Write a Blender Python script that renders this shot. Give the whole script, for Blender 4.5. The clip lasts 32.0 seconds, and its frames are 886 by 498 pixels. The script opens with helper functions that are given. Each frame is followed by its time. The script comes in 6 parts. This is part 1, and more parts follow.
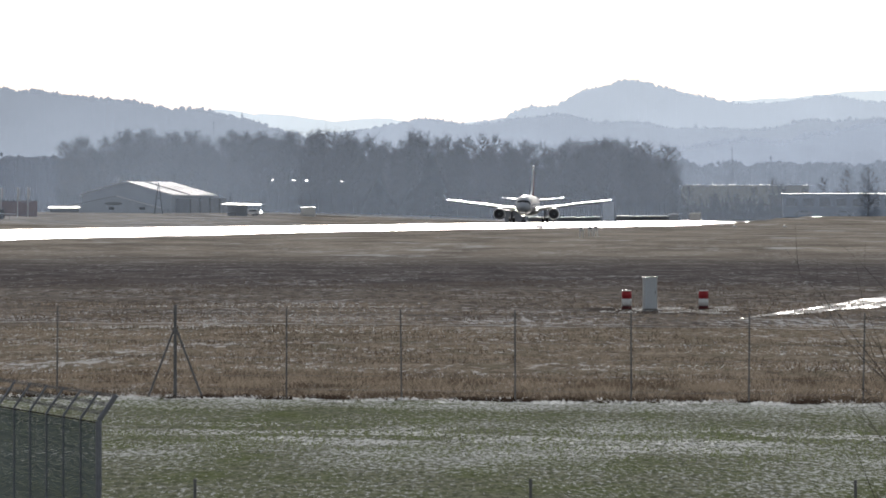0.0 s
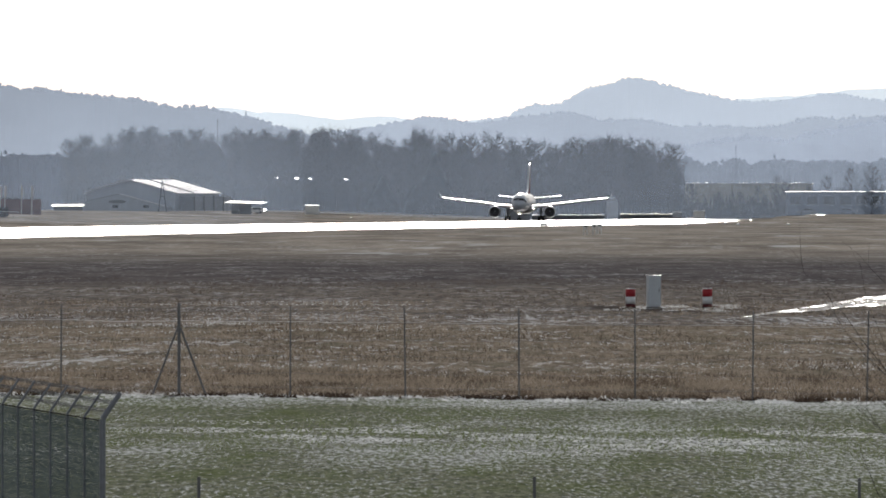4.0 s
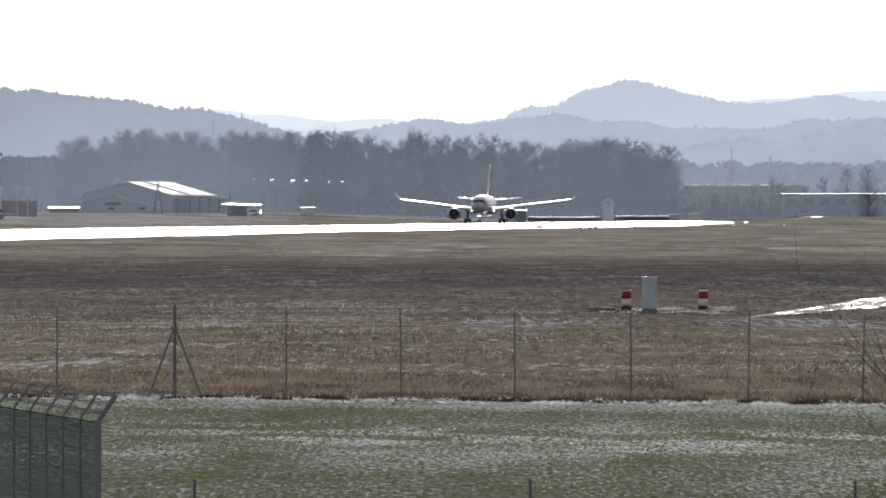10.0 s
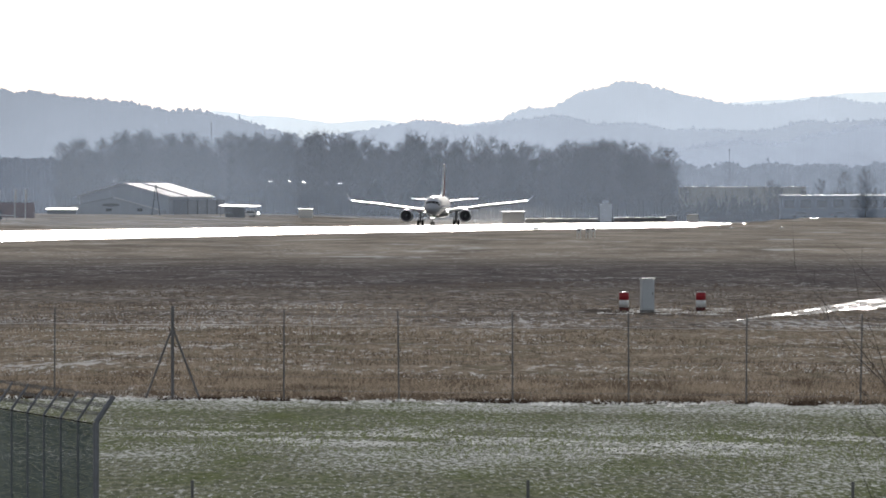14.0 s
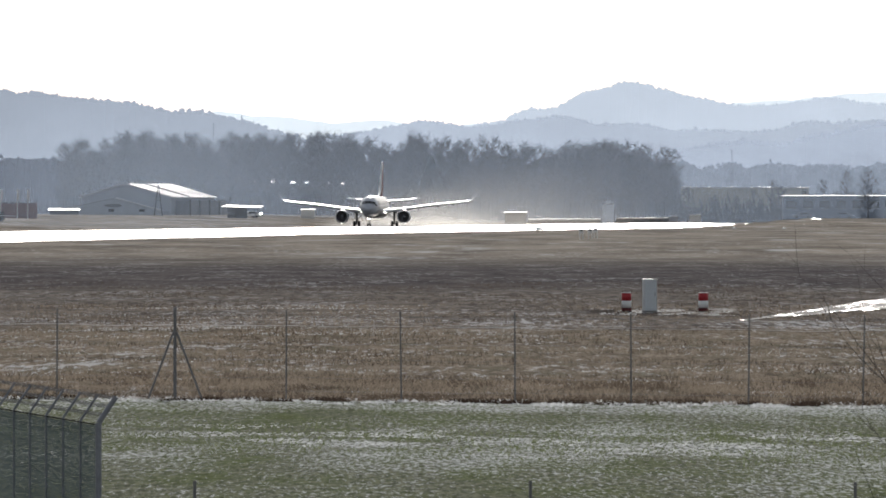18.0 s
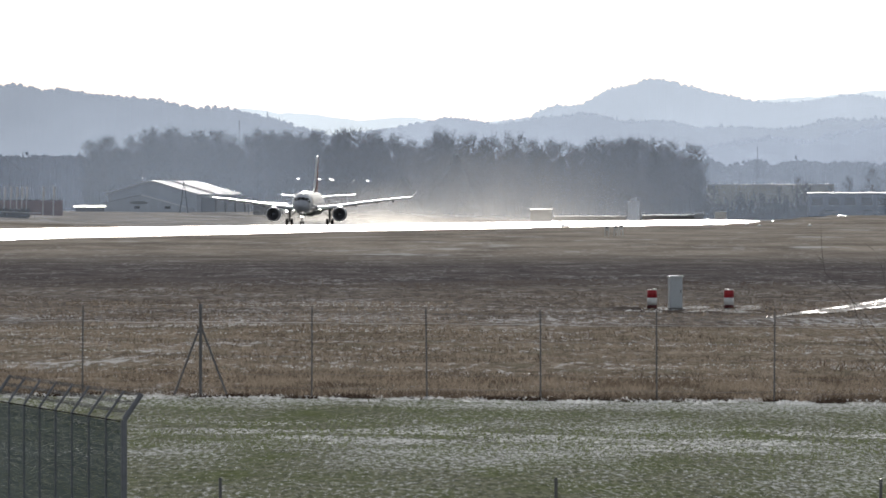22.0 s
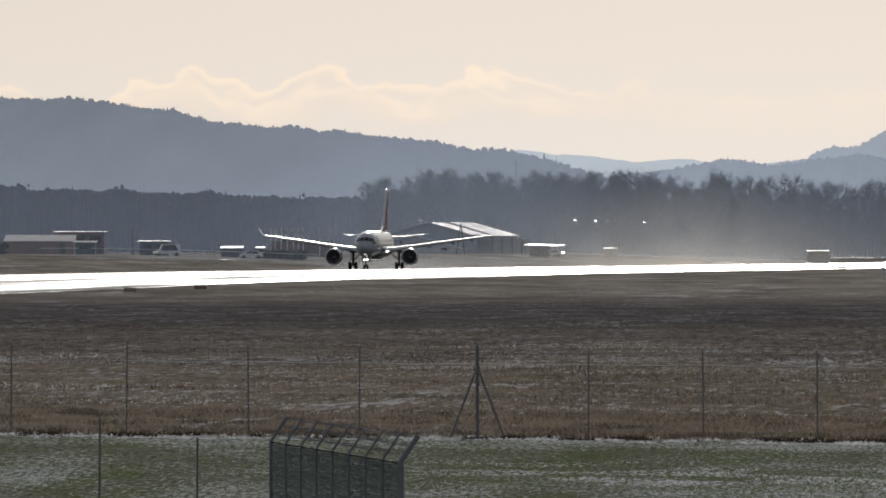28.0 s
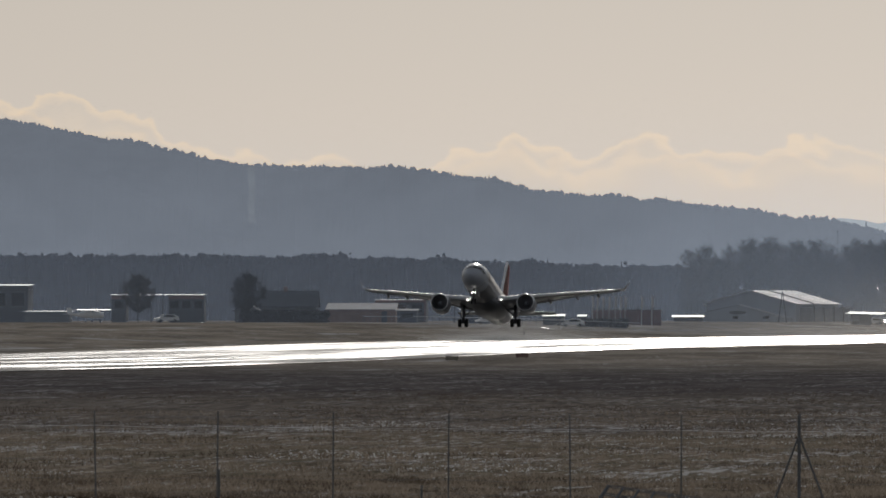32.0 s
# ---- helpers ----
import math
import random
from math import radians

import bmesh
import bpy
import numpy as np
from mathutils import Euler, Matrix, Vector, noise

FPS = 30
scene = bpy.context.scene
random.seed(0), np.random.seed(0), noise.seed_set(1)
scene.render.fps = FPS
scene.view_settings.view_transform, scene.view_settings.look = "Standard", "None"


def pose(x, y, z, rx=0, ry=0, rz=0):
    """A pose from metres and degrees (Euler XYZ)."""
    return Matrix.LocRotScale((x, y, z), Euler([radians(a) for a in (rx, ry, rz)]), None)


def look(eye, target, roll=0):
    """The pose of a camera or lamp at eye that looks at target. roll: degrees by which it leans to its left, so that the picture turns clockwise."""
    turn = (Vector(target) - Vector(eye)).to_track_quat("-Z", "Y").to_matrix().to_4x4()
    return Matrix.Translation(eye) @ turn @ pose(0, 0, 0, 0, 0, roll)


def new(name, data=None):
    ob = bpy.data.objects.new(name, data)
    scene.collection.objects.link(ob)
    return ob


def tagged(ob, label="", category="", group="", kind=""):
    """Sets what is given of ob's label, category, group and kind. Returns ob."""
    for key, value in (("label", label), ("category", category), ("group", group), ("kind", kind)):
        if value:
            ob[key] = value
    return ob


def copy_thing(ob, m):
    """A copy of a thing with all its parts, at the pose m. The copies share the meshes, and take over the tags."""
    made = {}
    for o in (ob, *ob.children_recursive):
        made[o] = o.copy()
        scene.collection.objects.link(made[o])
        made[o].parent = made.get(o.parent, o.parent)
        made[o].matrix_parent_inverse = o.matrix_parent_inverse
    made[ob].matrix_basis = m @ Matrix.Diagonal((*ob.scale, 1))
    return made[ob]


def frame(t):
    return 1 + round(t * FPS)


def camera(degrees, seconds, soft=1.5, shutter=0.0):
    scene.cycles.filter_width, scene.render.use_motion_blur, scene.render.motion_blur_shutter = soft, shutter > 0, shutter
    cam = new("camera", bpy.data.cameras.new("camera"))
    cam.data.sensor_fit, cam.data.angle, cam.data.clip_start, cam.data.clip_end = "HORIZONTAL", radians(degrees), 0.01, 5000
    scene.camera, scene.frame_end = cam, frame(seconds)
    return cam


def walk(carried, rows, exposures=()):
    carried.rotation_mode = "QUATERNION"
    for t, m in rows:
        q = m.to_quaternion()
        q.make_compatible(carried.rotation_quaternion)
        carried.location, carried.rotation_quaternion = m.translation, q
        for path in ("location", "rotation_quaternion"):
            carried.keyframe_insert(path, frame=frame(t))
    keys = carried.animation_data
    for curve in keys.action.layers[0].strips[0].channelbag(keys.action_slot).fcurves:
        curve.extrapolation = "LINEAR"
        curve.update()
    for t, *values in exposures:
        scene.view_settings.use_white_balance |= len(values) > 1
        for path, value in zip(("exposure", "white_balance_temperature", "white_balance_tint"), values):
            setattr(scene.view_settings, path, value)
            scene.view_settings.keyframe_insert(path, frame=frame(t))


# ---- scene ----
# Metres; y runs away from the tripod, z = 0 is the crown of the runway.
EYE = (0.0, 0.0, 3.0)
cam = camera(3.389, 32.0, soft=1.7)
# seconds, tilt, turn to the left (degrees)
PAN = [
    (0, 89.8437, 0.0000), (0.5, 89.8458, 0.0021), (1, 89.8478, 0.0108), (1.5, 89.8445, 0.0128),
    (2, 89.8478, 0.0128), (2.5, 89.8445, 0.0120), (3, 89.8346, 0.0157), (3.5, 89.8346, 0.0145),
    (5.5, 89.8445, 0.0161), (6, 89.8434, 0.0128), (6.5, 89.8427, 0.0095), (7, 89.8445, 0.0092),
    (7.5, 89.8459, 0.0161), (8, 89.8445, 0.0187), (8.5, 89.8449, 0.0165), (9, 89.8445, 0.0128),
    (9.5, 89.8445, 0.0066), (10, 89.8441, -0.0012), (10.5, 89.8441, 0.0018), (11, 89.8445, 0.0025),
    (11.5, 89.8456, 0.0029), (12, 89.8482, -0.0008), (12.5, 89.8485, -0.0041), (13, 89.8504, -0.0100),
    (13.5, 89.8512, -0.0114), (14, 89.8493, -0.0100), (14.5, 89.8478, -0.0100), (16.5, 89.8482, -0.0038),
    (17, 89.8500, -0.0034), (17.5, 89.8508, 0.0007), (18, 89.8515, -0.0008), (18.5, 89.8493, 0.0021),
    (19, 89.8427, 0.0029), (19.5, 89.8441, 0.0062), (20, 89.8412, 0.0081), (20.5, 89.8368, 0.0066),
    (21, 89.8294, 0.0173), (21.5, 89.8364, 0.0522), (22, 89.8401, 0.0971), (22.5, 89.8544, 0.1563),
    (23, 89.9062, 0.3440), (23.5, 89.9009, 0.8889), (24, 89.8718, 1.1591), (24.5, 89.8890, 1.1246),
    (25, 89.9055, 1.1134), (25.5, 89.9100, 1.1138), (27.5, 89.9796, 1.0980), (28, 89.9995, 1.1560),
    (28.5, 90.0276, 1.2801), (29, 90.0466, 1.4024), (29.5, 90.0897, 1.5246), (30, 90.1807, 1.6157),
    (30.5, 90.1775, 1.7994), (31, 90.1807, 2.0244), (31.5, 90.1974, 2.2413), (32, 90.2603, 2.3870),
]
STOPS = [(0, 0.0), (9, 0.02), (14, 0.08), (19, 0.14), (21, 0.1), (22, 0.06), (23, -0.08), (24, -0.18), (25, -0.24), (25.5, -0.33),
         (27.5, -0.67), (28, -0.70), (29, -0.78), (30, -0.98), (31, -1.04), (32, -1.06)]
walk(cam, [(t, pose(*EYE, tilt, 0, turn)) for t, tilt, turn in PAN], STOPS)

# ---- sky and sun ----
SUN_UP, SUN_RIGHT = 16.0, 1.0   # the sun stands ahead, a little to the right


def build_world():
    w = bpy.data.worlds.new("sky")
    scene.world = w
    w.use_nodes = True
    nt = w.node_tree
    nt.nodes.clear()
    N = nt.nodes.new
    out, bg = N("ShaderNodeOutputWorld"), N("ShaderNodeBackground")
    sky = N("ShaderNodeTexSky")
    sky.sky_type, sky.sun_disc = "NISHITA", False
    sky.sun_elevation, sky.sun_rotation = radians(SUN_UP), radians(SUN_RIGHT)
    sky.air_density, sky.dust_density, sky.ozone_density = 1.0, 0.7, 1.5
    bg.inputs[1].default_value = SKY_STRENGTH
    # a low bank of backlit cumulus: a rolling skyline of heads with bright rims
    geo, sep = N("ShaderNodeTexCoord"), N("ShaderNodeSeparateXYZ")
    nt.links.new(geo.outputs["Generated"], sep.inputs[0])

    def calc(op, a, b, c=None):
        n = N("ShaderNodeMath")
        n.operation = op
        for i, v in enumerate((a, b, c)):
            if v is None:
                continue
            if isinstance(v, (int, float)):
                n.inputs[i].default_value = v
            else:
                nt.links.new(v, n.inputs[i])
        return n.outputs[0]

    def puffs(sx, sz, detail, seed):
        mp, nz = N("ShaderNodeMapping"), N("ShaderNodeTexNoise")
        mp.inputs["Scale"].default_value, mp.inputs["Location"].default_value = (sx, sx, sz), (seed, 0, seed)
        nt.links.new(geo.outputs["Generated"], mp.inputs[0]), nt.links.new(mp.outputs[0], nz.inputs[0])
        nz.inputs["Scale"].default_value, nz.inputs["Detail"].default_value = 1.0, detail
        return nz.outputs[0]

    def tints(v, stops):
        r = N("ShaderNodeValToRGB")
        el = r.color_ramp.elements
        el[0].position, el[0].color = stops[0][0], (*stops[0][1], 1)
        el[1].position, el[1].color = stops[-1][0], (*stops[-1][1], 1)
        for at, c in stops[1:-1]:
            el.new(at).color = (*c, 1)
        nt.links.new(v, r.inputs[0])
        return r.outputs[0]

    bearing = calc("MULTIPLY", sep.outputs[0], 1000.0)
    skyline = N("ShaderNodeValToRGB")
    skyline.color_ramp.interpolation = "EASE"
    el = skyline.color_ramp.elements
    el[0].position, el[0].color = 0.0, (0.69, 0.69, 0.69, 1)
    el[1].position, el[1].color = 1.0, (0.50, 0.50, 0.50, 1)
    for b, h in CLOUD_HEADS:
        el.new((b + 80) / 80).color = (h / 20, h / 20, h / 20, 1)
    nt.links.new(calc("MULTIPLY_ADD", bearing, 1 / 80, 1.0), skyline.inputs[0])
    rise = calc("MULTIPLY", sep.outputs[2], 1000.0)
    curl = calc("MULTIPLY", calc("SUBTRACT", puffs(360, 520, 7, 2.0), 0.5), 3.8)
    depth_in = calc("ADD", calc("SUBTRACT", calc("MULTIPLY", skyline.outputs[0], 20.0), rise), curl)
    outer = tints(calc("MULTIPLY_ADD", depth_in, 0.1, 0.2), ((0.185, (1, 1, 1)), (0.202, (1.2, 1.11, 0.98)), (0.235, (1.1, 1.05, 0.98)), (0.27, (1.0, 0.99, 0.975)), (0.36, (1.06, 1.03, 0.98)), (0.45, (1.0, 0.99, 0.98)), (0.62, (1.0, 1.0, 1.0))))
    inner = tints(calc("ADD", calc("MULTIPLY", depth_in, 0.1), calc("MULTIPLY", puffs(300, 360, 4, 7.0), 0.5)), ((0.33, (1, 1, 1)), (0.36, (1.10, 1.05, 0.985)), (0.42, (1.0, 0.99, 0.98)), (0.6, (1, 1, 1))))
    billows = N("ShaderNodeMix")
    billows.data_type, billows.blend_type = "RGBA", "MULTIPLY"
    billows.inputs[0].default_value = 1.0
    nt.links.new(outer, billows.inputs[6]), nt.links.new(inner, billows.inputs[7])
    soft = N("ShaderNodeMix")
    soft.data_type = "RGBA"
    soft.inputs[7].default_value = (1, 1, 1, 1)
    thin = N("ShaderNodeMapRange")
    thin.interpolation_type = "SMOOTHSTEP"
    thin.inputs[1].default_value, thin.inputs[2].default_value, thin.inputs[3].default_value, thin.inputs[4].default_value = -19.0, -6.0, 0.0, 0.65
    nt.links.new(bearing, thin.inputs[0]), nt.links.new(thin.outputs[0], soft.inputs[0]), nt.links.new(billows.outputs[2], soft.inputs[6])
    mix = N("ShaderNodeMix")
    mix.data_type, mix.blend_type = "RGBA", "MULTIPLY"
    mix.inputs[0].default_value = 1.0
    pale = N("ShaderNodeHueSaturation")
    pale.inputs["Saturation"].default_value = 0.29
    nt.links.new(sky.outputs[0], pale.inputs["Color"])
    # the air near the horizon is thick with haze and lets less light through
    belt, dim = N("ShaderNodeMapRange"), N("ShaderNodeVectorMath")
    belt.interpolation_type, dim.operation = "SMOOTHSTEP", "SCALE"
    belt.inputs[1].default_value, belt.inputs[2].default_value = 0.02, 0.30
    belt.inputs[3].default_value, belt.inputs[4].default_value = HORIZON, 1.0
    nt.links.new(sep.outputs[2], belt.inputs[0])
    nt.links.new(pale.outputs[0], dim.inputs[0]), nt.links.new(belt.outputs[0], dim.inputs["Scale"])
    nt.links.new(dim.outputs[0], mix.inputs[6])
    nt.links.new(soft.outputs[2], mix.inputs[7])
    nt.links.new(mix.outputs[2], bg.inputs[0])
    nt.links.new(bg.outputs[0], out.inputs[0])


SKY_STRENGTH, HORIZON = 0.12, 0.212
# cloud heads: bearing and height in milliradians
CLOUD_HEADS = [(-71, 14.0), (-66.7, 14.7), (-63.7, 13.7), (-61.4, 13.2), (-59.5, 11.6), (-56.5, 10.6), (-54.3, 11.2), (-52.5, 9.8), (-49, 10.9), (-46, 9.6),
               (-43, 10.2), (-40, 11.2), (-36.9, 12.0), (-34.3, 11.5), (-32.4, 10.5), (-29.4, 11.4), (-26.9, 12.3), (-25.5, 11.0), (-23.3, 10.8), (-20.7, 10.8), (-18, 11.7), (-15.5, 11.5), (-12.5, 10.8)]
build_world()
sun = new("sun", bpy.data.lights.new("sun", "SUN"))
sun.data.energy, sun.data.angle, sun.data.color = 4.4, radians(0.53), (1.0, 0.95, 0.88)
a, e = radians(SUN_RIGHT), radians(SUN_UP)
sun.matrix_world = look((math.sin(a) * math.cos(e) * 100, math.cos(a) * math.cos(e) * 100, math.sin(e) * 100), (0, 0, 0))


# ---- materials ----
def mat(name, col, rough=0.7, vary=0.18, size=1.0, metal=0.0, bump=0.15, spec=0.5, stretch=(1, 1, 1), emit=None, by_object=0.0):
    """Principled surface with two scales of variation in the object's own metres."""
    m = bpy.data.materials.new(name)
    m.use_nodes = True
    nt = m.node_tree
    N, L = nt.nodes.new, nt.links.new
    p = nt.nodes["Principled BSDF"]
    tc, mp = N("ShaderNodeTexCoord"), N("ShaderNodeMapping")
    mp.inputs["Scale"].default_value = [v / size for v in stretch]
    L(tc.outputs["Object"], mp.inputs[0])
    big, fine = N("ShaderNodeTexNoise"), N("ShaderNodeTexNoise")
    for n, s, d in ((big, 0.6, 3), (fine, 7.0, 4)):
        n.inputs["Scale"].default_value, n.inputs["Detail"].default_value = s, d
        L(mp.outputs[0], n.inputs[0])
    add = N("ShaderNodeMath")
    L(big.outputs[0], add.inputs[0]), L(fine.outputs[0], add.inputs[1])
    rng = N("ShaderNodeMapRange")
    rng.inputs[1].default_value, rng.inputs[2].default_value = 0.65, 1.35
    rng.inputs[3].default_value, rng.inputs[4].default_value = 1 - vary, 1 + vary
    L(add.outputs[0], rng.inputs[0])
    mul = N("ShaderNodeVectorMath")
    mul.operation = "SCALE"
    mul.inputs[0].default_value = col[:3]
    last = rng.outputs[0]
    if by_object:
        info, r2, m2 = N("ShaderNodeObjectInfo"), N("ShaderNodeMapRange"), N("ShaderNodeMath")
        r2.inputs[3].default_value, r2.inputs[4].default_value = 1 - by_object, 1 + by_object
        L(info.outputs["Random"], r2.inputs[0])
        m2.operation = "MULTIPLY"
        L(r2.outputs[0], m2.inputs[0]), L(last, m2.inputs[1])
        last = m2.outputs[0]
    L(last, mul.inputs["Scale"])
    L(mul.outputs[0], p.inputs["Base Color"])
    p.inputs["Roughness"].default_value, p.inputs["Metallic"].default_value = rough, metal
    p.inputs["Specular IOR Level"].default_value = spec
    if bump:
        b = N("ShaderNodeBump")
        b.inputs["Strength"].default_value, b.inputs["Distance"].default_value = bump, 0.05 * size
        L(fine.outputs[0], b.inputs["Height"])
        L(b.outputs[0], p.inputs["Normal"])
    if emit:
        p.inputs["Emission Color"].default_value, p.inputs["Emission Strength"].default_value = (*emit[:3], 1), emit[3]
    return m


def ground_mat():
    """Winter grassland: green lawn, dry brown grass, dark heath, thin snow in streaks and patches."""
    m = bpy.data.materials.new("winter_grassland")
    m.use_nodes = True
    nt = m.node_tree
    N, L = nt.nodes.new, nt.links.new
    p = nt.nodes["Principled BSDF"]
    g, sep = N("ShaderNodeNewGeometry"), N("ShaderNodeSeparateXYZ")
    L(g.outputs["Position"], sep.inputs[0])

    def noise_of(sx, sy, detail=4, rough=0.6, seed=0.0):
        mp, n = N("ShaderNodeMapping"), N("ShaderNodeTexNoise")
        mp.inputs["Scale"].default_value, mp.inputs["Location"].default_value = (sx, sy, 1), (seed, seed * 1.7, 0)
        L(g.outputs["Position"], mp.inputs[0]), L(mp.outputs[0], n.inputs[0])
        n.inputs["Scale"].default_value, n.inputs["Detail"].default_value, n.inputs["Roughness"].default_value = 1, detail, rough
        return n.outputs[0]

    def math_node(op, a, b, clamp=False):
        n = N("ShaderNodeMath")
        n.operation, n.use_clamp = op, clamp
        for i, v in enumerate((a, b)):
            if isinstance(v, (int, float)):
                n.inputs[i].default_value = v
            else:
                L(v, n.inputs[i])
        return n.outputs[0]

    def smooth(v, lo, hi, to0=0.0, to1=1.0):
        n = N("ShaderNodeMapRange")
        n.interpolation_type = "SMOOTHSTEP"
        L(v, n.inputs[0])
        for i, x in enumerate((lo, hi, to0, to1)):
            n.inputs[i + 1].default_value = x
        return n.outputs[0]

    def mixc(f, a, b):
        n = N("ShaderNodeMix")
        n.data_type = "RGBA"
        L(f, n.inputs[0])
        for i, v in ((6, a), (7, b)):
            if isinstance(v, tuple):
                n.inputs[i].default_value = (*v, 1)
            else:
                L(v, n.inputs[i])
        return n.outputs[2]

    fine = noise_of(6.0, 0.5, 4, 0.7)
    mid = noise_of(0.06, 0.03, 6, 0.65, seed=3)
    sward = noise_of(0.55, 0.05, 5, 0.65, seed=14)
    rank = noise_of(1.6, 0.09, 5, 0.7, seed=17)
    lawn = mixc(smooth(fine, 0.34, 0.66), (0.095, 0.103, 0.074), (0.235, 0.242, 0.18))
    lawn = mixc(smooth(sward, 0.40, 0.68), lawn, mixc(smooth(fine, 0.3, 0.7), (0.088, 0.105, 0.052), (0.18, 0.20, 0.11)))
    dry = mixc(smooth(math_node("ADD", math_node("MULTIPLY", fine, 0.5), math_node("MULTIPLY", rank, 0.5)), 0.38, 0.62), (0.115, 0.096, 0.077), (0.345, 0.295, 0.24))
    dry = mixc(smooth(sward, 0.48, 0.66, 0.0, 0.55), dry, (0.14, 0.135, 0.10))
    rough_grass = mixc(smooth(rank, 0.32, 0.66), (0.10, 0.091, 0.087), (0.235, 0.208, 0.186))
    heath = mixc(smooth(noise_of(0.35, 0.03, 5, 0.7, seed=25), 0.32, 0.68), (0.082, 0.075, 0.078), (0.150, 0.136, 0.134))
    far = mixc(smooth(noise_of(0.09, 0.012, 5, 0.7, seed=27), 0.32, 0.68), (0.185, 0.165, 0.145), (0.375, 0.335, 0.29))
    wob = math_node("MULTIPLY", math_node("SUBTRACT", mid, 0.5), 170.0)
    y = math_node("ADD", sep.outputs[1], wob)
    ynear = math_node("ADD", sep.outputs[1], math_node("MULTIPLY", math_node("SUBTRACT", fine, 0.5), 8.0))
    c = mixc(smooth(ynear, 385, 390), lawn, dry)
    c = mixc(smooth(y, 600, 650), c, rough_grass)
    c = mixc(smooth(y, 840, 960), c, heath)
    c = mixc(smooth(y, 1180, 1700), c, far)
    # bare trodden soil round the cabinet and its markers
    sx = math_node("DIVIDE", math_node("SUBTRACT", sep.outputs[0], 10.6), 4.6)
    sy = math_node("DIVIDE", math_node("SUBTRACT", sep.outputs[1], 716.0), 30.0)
    rr = math_node("ADD", math_node("ADD", math_node("MULTIPLY", sx, sx), math_node("MULTIPLY", sy, sy)), math_node("MULTIPLY", rank, 0.9))
    c = mixc(smooth(rr, 1.5, 0.9, 0.0, 0.8), c, (0.06, 0.052, 0.05))
    # snow: crumbled over the lawn, a strip along the fence, thin streaks in the field
    s1 = noise_of(8.5, 0.55, 5, 0.8, seed=11)
    s2 = noise_of(2.3, 0.12, 6, 0.75, seed=5)
    s3 = noise_of(0.5, 0.05, 6, 0.75, seed=9)
    s4 = noise_of(0.085, 0.011, 5, 0.72, seed=33)
    patch = noise_of(0.16, 0.022, 5, 0.65, seed=21)
    strip = math_node("MULTIPLY", smooth(ynear, 362, 374), smooth(ynear, 394, 388))
    cover = math_node("ADD", math_node("MULTIPLY", strip, 0.065), math_node("MULTIPLY", patch, 0.50))
    near_snow = math_node("MULTIPLY", smooth(math_node("ADD", s1, math_node("SUBTRACT", cover, smooth(sep.outputs[0], -3.5, -9.5, 0.0, 0.022))), 0.735, 0.90), smooth(ynear, 412, 388))
    drift = math_node("ADD", s2, math_node("MULTIPLY", patch, 0.45))

    def wheel_track(x0, half, lean, y0, y1):
        u = math_node("ABSOLUTE", math_node("SUBTRACT", math_node("SUBTRACT", sep.outputs[0], x0), math_node("MULTIPLY", math_node("SUBTRACT", sep.outputs[1], 500.0), lean)), 0)
        return math_node("MULTIPLY", smooth(u, half, half * 0.3), math_node("MULTIPLY", smooth(sep.outputs[1], y0, y0 + 18), smooth(sep.outputs[1], y1, y1 - 18)))
    lanes = math_node("ADD", wheel_track(-11.0, 2.3, 0.058, 450, 555), math_node("MULTIPLY", wheel_track(-18.6, 1.3, 0.05, 470, 530), 0.7))
    # a drifted line where the tall growth ends
    verge = math_node("MULTIPLY", smooth(y, 600, 640), smooth(y, 690, 650))
    drift = math_node("ADD", drift, math_node("ADD", math_node("MULTIPLY", lanes, 0.085), math_node("MULTIPLY", verge, 0.055)))
    thin = math_node("MULTIPLY", smooth(drift, 0.77, 0.87), smooth(ynear, 385, 400))
    thin = math_node("MULTIPLY", thin, smooth(y, 660, 760, 0.78, 0.48))
    streak = math_node("MULTIPLY", smooth(math_node("ADD", s3, math_node("MULTIPLY", mid, 0.3)), 0.74, 0.86), smooth(y, 700, 900, 0.0, 0.5))
    wisps = math_node("MULTIPLY", smooth(s4, 0.56, 0.68), smooth(y, 1250, 1450, 0.0, 0.72))
    snow = math_node("MAXIMUM", math_node("MAXIMUM", near_snow, wisps), math_node("MAXIMUM", thin, streak))
    c = mixc(math_node("MULTIPLY", snow, 0.72), c, (0.72, 0.735, 0.76))
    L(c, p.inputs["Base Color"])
    p.inputs["Roughness"].default_value = 0.95
    p.inputs["Specular IOR Level"].default_value = 0.0
    b = N("ShaderNodeBump")
    b.inputs["Strength"].default_value, b.inputs["Distance"].default_value = 0.8, 0.12
    L(noise_of(9, 3, 4, seed=2), b.inputs["Height"])
    L(b.outputs[0], p.inputs["Normal"])
    return m


